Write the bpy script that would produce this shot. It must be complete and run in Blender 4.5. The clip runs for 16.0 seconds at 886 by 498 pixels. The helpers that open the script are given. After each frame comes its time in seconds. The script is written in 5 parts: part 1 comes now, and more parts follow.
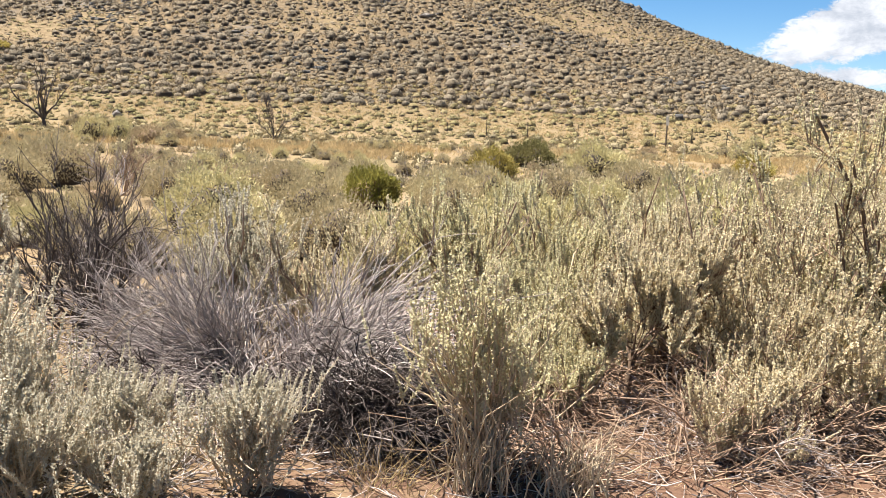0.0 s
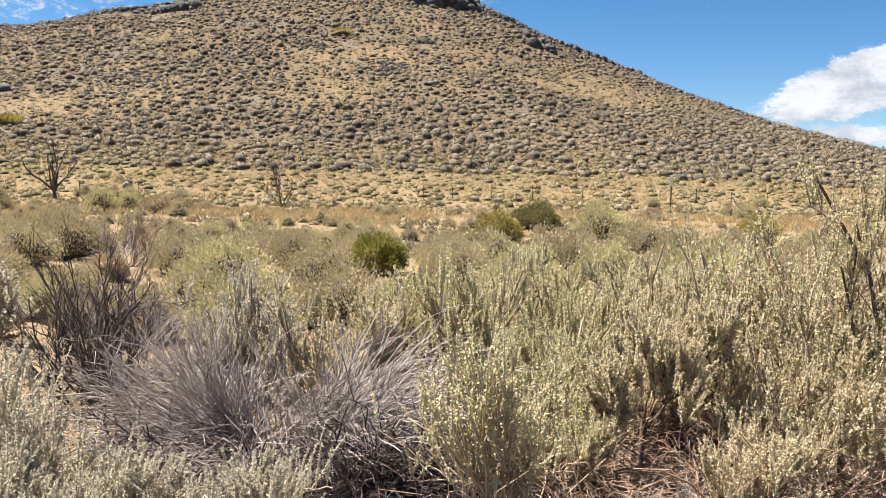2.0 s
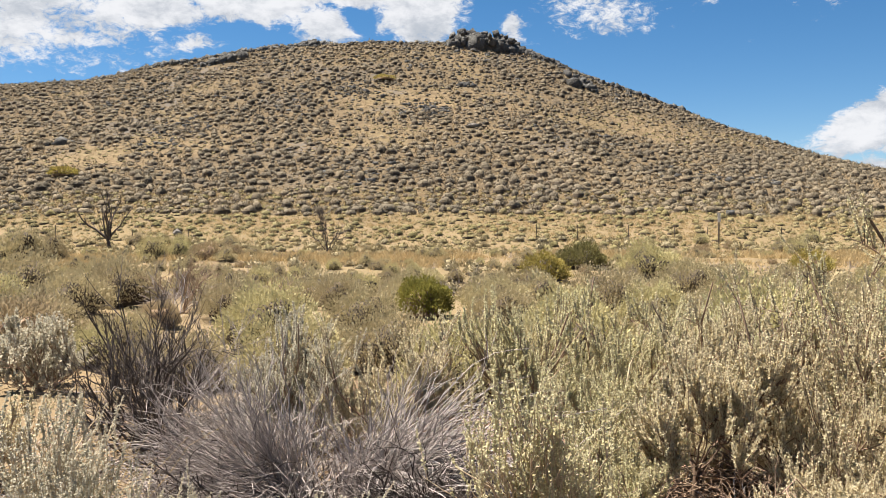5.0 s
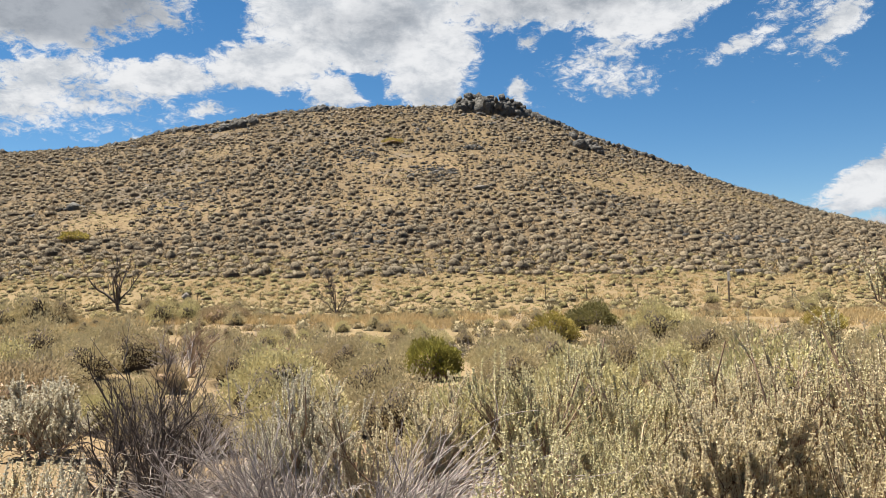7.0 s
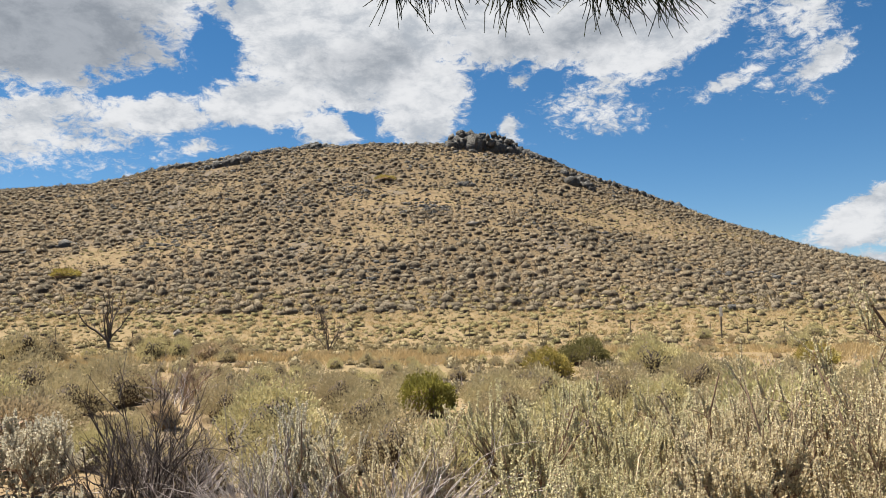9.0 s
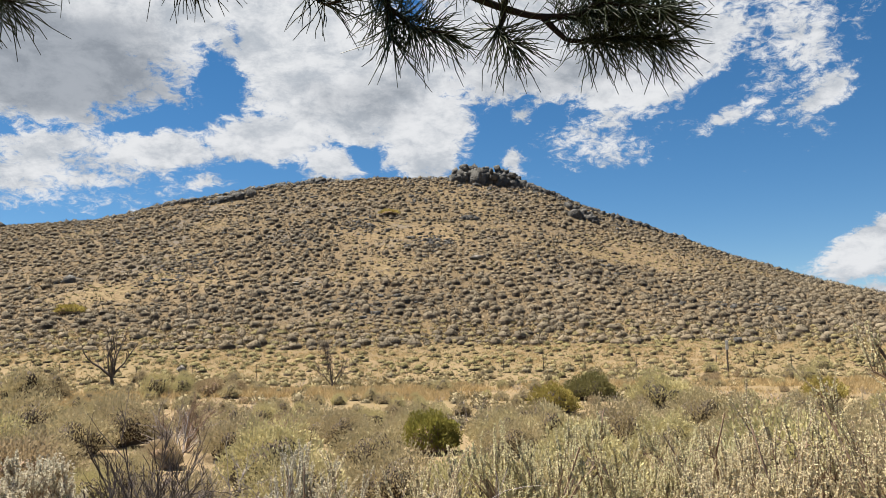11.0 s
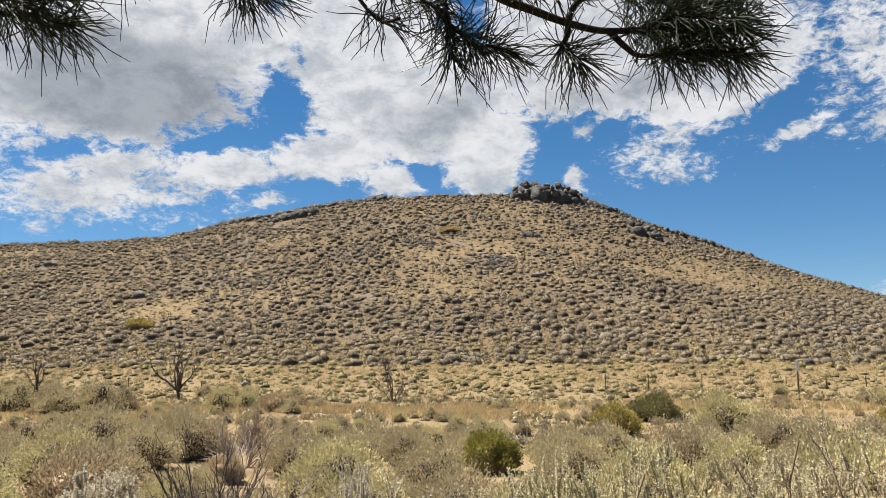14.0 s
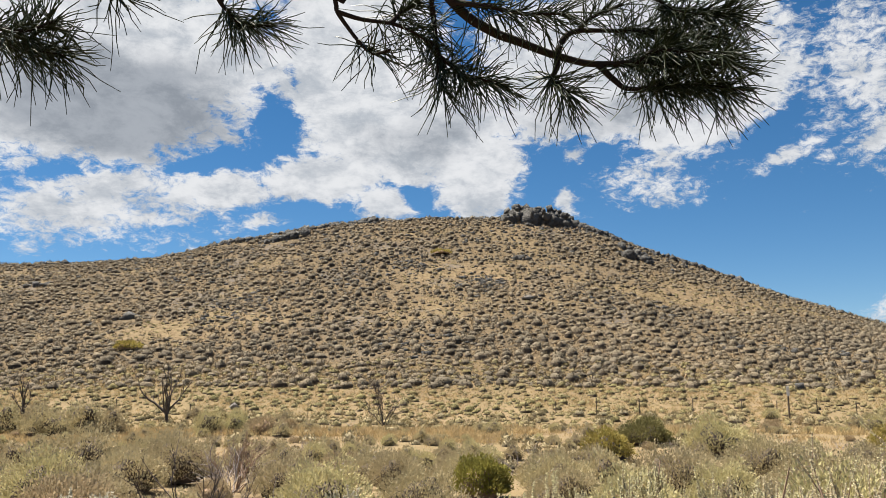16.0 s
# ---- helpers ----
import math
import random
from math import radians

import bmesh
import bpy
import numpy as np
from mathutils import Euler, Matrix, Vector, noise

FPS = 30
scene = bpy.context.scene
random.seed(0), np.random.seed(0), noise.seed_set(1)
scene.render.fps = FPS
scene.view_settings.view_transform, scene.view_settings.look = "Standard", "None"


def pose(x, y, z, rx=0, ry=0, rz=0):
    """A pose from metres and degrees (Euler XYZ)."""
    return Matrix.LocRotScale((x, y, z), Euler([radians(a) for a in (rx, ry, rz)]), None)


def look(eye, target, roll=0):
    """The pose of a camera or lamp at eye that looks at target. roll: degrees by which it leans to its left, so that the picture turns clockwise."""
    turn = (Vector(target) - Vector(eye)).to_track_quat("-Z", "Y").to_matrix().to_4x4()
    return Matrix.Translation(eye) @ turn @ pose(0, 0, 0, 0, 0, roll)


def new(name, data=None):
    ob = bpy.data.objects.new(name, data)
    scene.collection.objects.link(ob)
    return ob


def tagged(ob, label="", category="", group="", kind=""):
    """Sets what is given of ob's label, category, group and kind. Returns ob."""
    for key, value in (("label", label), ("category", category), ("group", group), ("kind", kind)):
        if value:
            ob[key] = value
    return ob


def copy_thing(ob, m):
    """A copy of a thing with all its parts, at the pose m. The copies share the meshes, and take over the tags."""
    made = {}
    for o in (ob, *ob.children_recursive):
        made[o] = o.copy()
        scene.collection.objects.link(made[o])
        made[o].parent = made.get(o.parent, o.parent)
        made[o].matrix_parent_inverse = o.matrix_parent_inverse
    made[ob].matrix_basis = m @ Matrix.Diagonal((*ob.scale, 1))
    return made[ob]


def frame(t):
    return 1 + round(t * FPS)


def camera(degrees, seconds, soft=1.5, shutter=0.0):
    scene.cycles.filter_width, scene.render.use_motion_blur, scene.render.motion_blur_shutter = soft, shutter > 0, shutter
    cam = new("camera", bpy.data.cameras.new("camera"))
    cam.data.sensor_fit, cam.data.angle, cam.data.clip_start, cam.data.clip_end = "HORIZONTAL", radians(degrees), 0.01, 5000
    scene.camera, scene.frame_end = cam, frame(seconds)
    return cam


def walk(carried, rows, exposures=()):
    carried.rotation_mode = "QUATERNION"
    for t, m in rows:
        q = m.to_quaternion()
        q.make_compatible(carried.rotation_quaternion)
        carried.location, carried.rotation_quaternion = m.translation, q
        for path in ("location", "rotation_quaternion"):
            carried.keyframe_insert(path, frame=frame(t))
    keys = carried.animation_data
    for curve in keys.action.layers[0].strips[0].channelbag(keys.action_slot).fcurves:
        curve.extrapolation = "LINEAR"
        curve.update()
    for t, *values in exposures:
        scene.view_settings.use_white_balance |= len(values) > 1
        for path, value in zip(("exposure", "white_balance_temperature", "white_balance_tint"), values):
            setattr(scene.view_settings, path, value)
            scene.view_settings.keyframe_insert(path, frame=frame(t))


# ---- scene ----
cam = camera(56.3, 16.0, soft=0.5)

# seconds, eye x, y, z, heading to the right, pitch, roll (degrees)
PATH = [
    (0.0, 0.012, 0.033, 1.587, 4.34, -9.02, 2.17),
    (0.5, 0.015, 0.024, 1.602, 5.88, -7.53, 2.37),
    (1.0, 0.006, 0.021, 1.617, 5.30, -6.41, 1.94),
    (1.5, 0.009, 0.019, 1.628, 4.38, -5.20, 1.28),
    (2.0, 0.011, 0.013, 1.634, 3.71, -4.68, 1.06),
    (2.5, 0.018, 0.012, 1.637, 2.17, -5.22, 0.65),
    (3.0, 0.010, 0.017, 1.638, 1.96, -5.55, 1.11),
    (3.5, 0.011, 0.020, 1.644, 1.44, -4.59, 1.09),
    (3.7, 0.017, 0.009, 1.647, 1.08, -4.30, 0.92),
    (6.0, 0.019, -0.001, 1.660, 0.38, 0.05, -0.74),
    (6.5, 0.024, 0.002, 1.659, 0.00, 0.90, -0.90),
    (7.0, 0.021, 0.032, 1.649, 0.00, 2.40, -0.69),
    (7.5, 0.019, 0.016, 1.641, 0.05, 3.45, -0.46),
    (8.0, 0.022, 0.003, 1.634, 0.01, 3.78, -0.54),
    (8.5, 0.002, -0.007, 1.649, -0.57, 4.03, -0.51),
    (8.7, -0.004, -0.025, 1.622, 0.56, 4.40, -0.82),
    (11.0, 0.008, -0.039, 1.671, 0.31, 7.23, -1.08),
    (11.5, -0.011, -0.037, 1.682, -0.82, 8.15, -0.82),
    (12.0, -0.012, 0.016, 1.713, -2.10, 8.51, -1.05),
    (12.5, -0.016, -0.002, 1.667, -3.58, 8.63, -1.48),
    (13.0, -0.003, 0.011, 1.672, -4.16, 8.40, -1.26),
    (13.5, 0.020, 0.025, 1.680, -3.97, 7.95, -0.86),
    (14.0, 0.006, 0.022, 1.694, -3.89, 8.46, -0.40),
    (14.5, 0.013, 0.028, 1.689, -4.74, 9.24, -0.26),
    (15.0, 0.009, 0.039, 1.699, -4.18, 9.47, -0.24),
    (15.5, 0.006, 0.019, 1.690, -3.66, 9.45, -0.20),
    (16.0, 0.011, 0.021, 1.711, -3.28, 10.00, -0.19),
]


def stand(x, y, z, heading, pitch, roll):
    return pose(x, y, z, 0, 0, -heading) @ pose(0, 0, 0, 90 + pitch) @ pose(0, 0, 0, 0, 0, roll)


walk(cam, [(row[0], stand(*row[1:])) for row in PATH], exposures=[(0.0, 2.04, 6250, 12), (1.5, 1.94, 6250, 12), (3.5, 1.84, 6300, 12), (7.0, 1.70, 6450, 10), (11.0, 1.62, 6400, 10), (16.0, 1.63, 6400, 10)])

# ------------------------------------------------------------------ sky and sun
SUN_AZ, SUN_EL = -60.0, 65.0     # degrees to the right of +y, above the horizon
sun = new("sun", bpy.data.lights.new("sun", "SUN"))
sun.data.energy, sun.data.angle, sun.data.color = 5.0, radians(0.53), (1.0, 0.92, 0.80)
sun_dir = Vector((math.sin(radians(SUN_AZ)) * math.cos(radians(SUN_EL)),
                  math.cos(radians(SUN_AZ)) * math.cos(radians(SUN_EL)), math.sin(radians(SUN_EL))))
sun.matrix_world = look(sun_dir * 50, (0, 0, 0))


class Nodes:
    """A short way to write node trees."""

    def __init__(self, tree):
        self.tree = tree

    def add(self, kind):
        return self.tree.nodes.new(kind)

    def put(self, socket, value):
        if isinstance(value, bpy.types.NodeSocket):
            self.tree.links.new(value, socket)
        elif value is not None:
            socket.default_value = value

    def math(self, op, a, b=None, c=None, clamp=False):
        node = self.add("ShaderNodeMath")
        node.operation, node.use_clamp = op, clamp
        for socket, value in zip(node.inputs, (a, b, c)):
            self.put(socket, value)
        return node.outputs[0]

    def ramp(self, value, low, high, to_low=0.0, to_high=1.0, smooth=True):
        node = self.add("ShaderNodeMapRange")
        node.interpolation_type = "SMOOTHSTEP" if smooth else "LINEAR"
        for socket, v in zip(node.inputs, (value, low, high, to_low, to_high)):
            self.put(socket, v)
        return node.outputs[0]

    def mix(self, fac, a, b, blend="MIX"):
        node = self.add("ShaderNodeMix")
        node.data_type, node.blend_type = "RGBA", blend
        for index, value in ((0, fac), (6, a), (7, b)):
            if isinstance(value, tuple) and len(value) == 3:
                value = (*value, 1.0)
            self.put(node.inputs[index], value)
        return node.outputs[2]

    def noise(self, vector, scale, detail=4.0, rough=0.55, distortion=0.0):
        node = self.add("ShaderNodeTexNoise")
        self.put(node.inputs["Vector"], vector)
        for key, v in (("Scale", scale), ("Detail", detail), ("Roughness", rough), ("Distortion", distortion)):
            self.put(node.inputs[key], v)
        return node.outputs[0]


world = bpy.data.worlds.new("sky")
scene.world = world
world.use_nodes = True
world.node_tree.nodes.clear()
W = Nodes(world.node_tree)
nishita = W.add("ShaderNodeTexSky")
nishita.sky_type, nishita.sun_disc = "NISHITA", False
nishita.sun_elevation, nishita.sun_rotation = radians(SUN_EL), radians(SUN_AZ)
nishita.altitude, nishita.air_density, nishita.dust_density, nishita.ozone_density = 2200.0, 0.95, 0.0, 1.2
direction = W.add("ShaderNodeTexCoord").outputs["Generated"]
axes = W.add("ShaderNodeSeparateXYZ")
W.put(axes.inputs[0], direction)
az = W.math("MULTIPLY", W.math("ARCTAN2", axes.outputs[0], axes.outputs[1]), 180 / math.pi)
el = W.math("MULTIPLY", W.math("ARCSINE", axes.outputs[2]), 180 / math.pi)


def bank(centre_az, centre_el, wide, high, power=1.0, tilt=0.0):
    """How far inside one cloud bank: 1 in its middle, 0 on its rim, below 0 outside. tilt: degrees by which its right end rises."""
    dx, dy = W.math("SUBTRACT", az, centre_az), W.math("SUBTRACT", el, centre_el)
    c, s = math.cos(radians(tilt)), math.sin(radians(tilt))
    u = W.math("ADD", W.math("MULTIPLY", dx, c / wide), W.math("MULTIPLY", dy, s / wide))
    v = W.math("ADD", W.math("MULTIPLY", dx, -s / high), W.math("MULTIPLY", dy, c / high))
    d = W.math("SQRT", W.math("ADD", W.math("MULTIPLY", u, u), W.math("MULTIPLY", v, v)))
    return W.math("MULTIPLY", W.math("SUBTRACT", 1.0, d), power)


def together(values):
    out = values[0]
    for v in values[1:]:
        out = W.math("MAXIMUM", out, v)
    return out


flat = W.add("ShaderNodeCombineXYZ")
W.put(flat.inputs[0], W.math("MULTIPLY", az, 0.1))
W.put(flat.inputs[1], W.math("MULTIPLY", el, 0.17))
fluff = W.noise(flat.outputs[0], 2.2, 12.0, 0.62, 0.25)
fine = W.noise(flat.outputs[0], 9.0, 12.0, 0.74, 0.4)
# heading, height, half width, half height, thickness, tilt
BANKS = [(-29.5, 20.5, 13.5, 7.0, 1.2), (-21.0, 22.5, 8.0, 5.0, 1.0),
         (-25.0, 13.6, 7.0, 1.3, 0.5, 8.0), (-30.0, 11.4, 5.0, 0.9, 0.28, -6.0), (-18.5, 13.7, 4.6, 1.5, 0.8, 10.0),
         (-16.2, 11.6, 2.2, 0.7, 0.4, 14.0), (-26.5, 12.0, 9.0, 2.4, 0.34, 6.0), (-11.5, 14.7, 5.5, 1.9, 0.9, 4.0), (-5.5, 19.0, 8.3, 5.2, 1.3), (-10.0, 23.0, 7.0, 7.5, 1.1),
         (-0.6, 15.2, 3.9, 3.2, 1.0, 55.0), (-7.4, 13.2, 3.0, 1.5, 0.7, -18.0), (10.0, 22.4, 12.2, 5.3, 1.5),
         (7.0, 20.0, 8.5, 3.4, 1.0), (15.5, 19.4, 6.6, 3.2, 1.5, 14.0), (12.2, 15.3, 4.0, 1.4, 0.22, 20.0), (12.6, 13.8, 2.2, 0.9, 0.22, 10.0),
         (5.9, 16.2, 1.3, 0.7, 0.36, 6.0), (5.3, 13.0, 0.9, 1.1, 0.5, 0.0), 
         (20.0, 15.1, 1.9, 0.5, 0.2, 22.0), (24.6, 20.6, 3.0, 4.8, 0.26, -20.0), (26.2, 16.1, 2.2, 1.2, 0.42, 30.0),
         (33.0, 7.3, 9.3, 2.2, 1.6, 17.0), (31.0, 3.3, 7.0, 0.7, 0.5), (-20.0, 33.0, 24.0, 9.0, 0.9), (18.0, 34.0, 16.0, 7.0, 0.8)]
inside = W.math("MINIMUM", together([bank(*b) for b in BANKS]), 0.62)
for gap in ((-14.8, 18.4, 1.8, 2.3, 0.72, 12.0), (-14.0, 21.4, 0.8, 1.6, 0.45, 20.0), (-20.2, 15.3, 3.4, 0.6, 0.60, 17.0), (-5.2, 13.5, 1.5, 0.9, 0.7, -25.0),
            (-29.6, 14.0, 2.0, 0.8, 0.5, 8.0), (-13.6, 12.6, 2.2, 0.7, 0.6, 8.0), (4.4, 15.2, 1.9, 1.7, 0.6, 50.0)):
    inside = W.math("SUBTRACT", inside, W.math("MAXIMUM", bank(*gap), 0.0))
# beyond the view the broken cloud goes on
far_noise = W.noise(direction, 2.3, 6.0, 0.6)
beyond = W.math("MAXIMUM", W.ramp(el, 32.0, 42.0), W.ramp(W.math("ABSOLUTE", az), 36.0, 44.0))
elsewhere = W.math("MULTIPLY", W.math("SUBTRACT", far_noise, 0.70), 3.0)
inside = W.math("ADD", W.math("MULTIPLY", inside, W.math("SUBTRACT", 1.0, beyond)), W.math("MULTIPLY", elsewhere, beyond))
ragged = W.math("ADD", W.math("MULTIPLY", W.math("SUBTRACT", fluff, 0.5), 1.05),
                W.math("MULTIPLY", W.math("SUBTRACT", fine, 0.5), 1.35))
body = W.math("ADD", inside, ragged)
cover = W.ramp(body, -0.06, 0.27)
# thick cloud shows its grey underside, thin rims are white
grey = together([bank(-26.0, 18.6, 11.0, 4.8, 1.9), bank(-5.0, 17.6, 6.0, 3.0, 0.75), bank(9.0, 19.0, 11.0, 2.4, 0.75, 4.0), bank(-14, 34, 30, 9, 0.8)])
shade = W.ramp(W.math("ADD", grey, W.math("MULTIPLY", W.math("SUBTRACT", fluff, 0.5), 1.6)), 0.0, 1.0)
billow = W.ramp(W.math("MULTIPLY_ADD", fine, 0.3, W.math("MULTIPLY", W.noise(flat.outputs[0], 2.6, 10.0, 0.62, 0.3), 0.7)), 0.36, 0.60)
white = W.mix(billow, (0.59, 0.635, 0.69), (0.99, 1.0, 1.01))
cloud = W.mix(shade, white, W.mix(billow, (0.34, 0.375, 0.425), (0.49, 0.525, 0.575)))
back_sky, back_cloud = W.add("ShaderNodeBackground"), W.add("ShaderNodeBackground")
deep = W.add("ShaderNodeHueSaturation")
deep.inputs["Hue"].default_value, deep.inputs["Saturation"].default_value = 0.496, 1.30
W.put(deep.inputs["Color"], nishita.outputs[0])
W.put(back_sky.inputs[0], deep.outputs[0])
W.put(back_sky.inputs[1], 0.0345)
W.put(back_cloud.inputs[0], cloud)
W.put(back_cloud.inputs[1], 0.265)
both = W.add("ShaderNodeMixShader")
W.put(both.inputs[0], cover)
W.put(both.inputs[1], back_sky.outputs[0])
W.put(both.inputs[2], back_cloud.outputs[0])
W.put(W.add("ShaderNodeOutputWorld").inputs[0], both.outputs[0])

# ------------------------------------------------------------------ materials


def material(name):
    m = bpy.data.materials.new(name)
    m.use_nodes = True
    m.node_tree.nodes.clear()
    n = Nodes(m.node_tree)
    out = n.add("ShaderNodeOutputMaterial")
    return m, n, out


def finish(n, out, colour, rough=0.8, bump=None, strength=0.4, distance=0.02, translucent=0.0, metal=0.0):
    p = n.add("ShaderNodeBsdfPrincipled")
    n.put(p.inputs["Base Color"], (*colour, 1.0) if isinstance(colour, tuple) else colour)
    n.put(p.inputs["Roughness"], rough)
    n.put(p.inputs["Metallic"], metal)
    n.put(p.inputs["Specular IOR Level"], 0.12)
    if bump is not None:
        b = n.add("ShaderNodeBump")
        n.put(b.inputs["Strength"], strength)
        n.put(b.inputs["Distance"], distance)
        n.put(b.inputs["Height"], bump)
        n.put(p.inputs["Normal"], b.outputs[0])
    shader = p.outputs[0]
    if translucent:
        tr, mixer = n.add("ShaderNodeBsdfTranslucent"), n.add("ShaderNodeMixShader")
        n.put(tr.inputs[0], (*colour, 1.0) if isinstance(colour, tuple) else colour)
        n.put(mixer.inputs[0], translucent)
        n.put(mixer.inputs[1], shader)
        n.put(mixer.inputs[2], tr.outputs[0])
        shader = mixer.outputs[0]
    n.put(out.inputs[0], shader)


def position(n):
    return n.add("ShaderNodeNewGeometry").outputs["Position"]


def island(n):
    return n.add("ShaderNodeNewGeometry").outputs["Random Per Island"]


def object_random(n):
    return n.add("ShaderNodeObjectInfo").outputs["Random"]


def leaf_material(name, a, b, c, translucent=0.42, object_shift=0.35, rough=0.9, bump=0.0):
    """Leaves between two colours leaf by leaf, and towards a third from plant to plant."""
    m, n, out = material(name)
    colour = n.mix(island(n), a, b)
    colour = n.mix(n.math("MULTIPLY", object_random(n), object_shift), colour, c)
    patch = n.noise(position(n), 3.0, 3.0)
    colour = n.mix(n.ramp(patch, 0.45, 0.75, 0.0, 0.5), colour, c)
    relief = n.noise(position(n), 38.0, 4.0, 0.7) if bump else None
    finish(n, out, colour, rough, relief, bump, 0.05, translucent=translucent)
    return m


def twig_material(name, a, b, rough=0.85):
    m, n, out = material(name)
    grain = n.noise(position(n), 45.0, 4.0, 0.6)
    colour = n.mix(n.math("MULTIPLY_ADD", grain, 0.3, n.math("MULTIPLY", island(n), 0.75)), a, b)
    finish(n, out, colour, rough, grain, 0.5, 0.004)
    return m


SALTBUSH = leaf_material("saltbush_leaf", (0.60, 0.555, 0.345), (0.50, 0.47, 0.29), (0.58, 0.51, 0.345))
SALTBUSH_PALE = leaf_material("pale_leaf", (0.551, 0.509, 0.400), (0.456, 0.425, 0.328), (0.509, 0.467, 0.359))
SALTBUSH_TAN = leaf_material("tan_seed_leaf", (0.63, 0.55, 0.375), (0.53, 0.47, 0.315), (0.585, 0.51, 0.345))
SAGE = leaf_material("sage_leaf", (0.486, 0.416, 0.231), (0.386, 0.340, 0.190), (0.320, 0.260, 0.159), 0.25, 0.8, bump=0.2)
SAGE_GREEN = leaf_material("sage_green_leaf", (0.497, 0.444, 0.229), (0.401, 0.366, 0.187), (0.411, 0.344, 0.187), 0.25, 0.5, bump=0.2)
GREEN = leaf_material("green_leaf", (0.245, 0.225, 0.05), (0.16, 0.155, 0.036), (0.28, 0.23, 0.07), 0.30, 0.2, bump=0.4)
OLIVE = leaf_material("olive_leaf", (0.20, 0.178, 0.07), (0.14, 0.127, 0.05), (0.18, 0.152, 0.07), 0.25, 0.2, bump=0.3)
YELLOW_GREEN = leaf_material("yellow_green_leaf", (0.34, 0.275, 0.075), (0.26, 0.22, 0.06), (0.32, 0.25, 0.09), 0.25, 0.2, bump=0.4)
RUSTY = leaf_material("rusty_leaf", (0.374, 0.295, 0.180), (0.302, 0.230, 0.137), (0.346, 0.281, 0.173), 0.32, 0.4, bump=0.6)
STRAW = leaf_material("straw", (0.48, 0.365, 0.19), (0.38, 0.285, 0.145), (0.44, 0.335, 0.175), 0.3, 0.3)
PALE_STALK = leaf_material("pale_stalk", (0.52, 0.42, 0.285), (0.40, 0.32, 0.215), (0.47, 0.38, 0.265), 0.1, 0.2)
GREY_TWIG = twig_material("grey_twig", (0.13, 0.108, 0.100), (0.46, 0.405, 0.372))
# darker than the wood itself: the tone carries the shade inside the crowns
SAGE_WOOD_SHADE = twig_material("sage_wood", (0.040, 0.031, 0.022), (0.098, 0.076, 0.053))
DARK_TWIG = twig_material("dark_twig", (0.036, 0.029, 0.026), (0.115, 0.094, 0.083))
BROWN_STEM = twig_material("brown_stem", (0.17, 0.112, 0.076), (0.33, 0.235, 0.165))
DARK_STEM = twig_material("dark_brown_stem", (0.077, 0.050, 0.035), (0.159, 0.112, 0.077))
# near-black bark tone stands in for shade from the crown above
SHADED_PINE_BARK = twig_material("pine_bark", (0.012, 0.0095, 0.008), (0.030, 0.023, 0.018))
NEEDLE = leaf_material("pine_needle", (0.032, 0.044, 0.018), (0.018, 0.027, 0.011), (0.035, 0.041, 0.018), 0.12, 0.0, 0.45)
WEATHERED = twig_material("weathered_steel", (0.072, 0.055, 0.040), (0.137, 0.108, 0.083), 0.7)


def rock_material(name, a, b, c):
    m, n, out = material(name)
    p = position(n)
    big = n.noise(p, 0.9, 5.0, 0.6)
    small = n.noise(p, 9.0, 6.0, 0.65)
    colour = n.mix(n.ramp(big, 0.35, 0.7), a, b)
    colour = n.mix(n.ramp(small, 0.55, 0.72), colour, c)
    finish(n, out, colour, 0.9, n.math("ADD", n.math("MULTIPLY", n.noise(p, 2.2, 5.0, 0.7), 3.0), small), 1.0, 0.12)
    return m


BASALT = rock_material("basalt", (0.066, 0.064, 0.060), (0.125, 0.121, 0.112), (0.195, 0.187, 0.168))
PALE_ROCK = rock_material("pale_rock", (0.216, 0.194, 0.166), (0.274, 0.248, 0.216), (0.173, 0.151, 0.126))


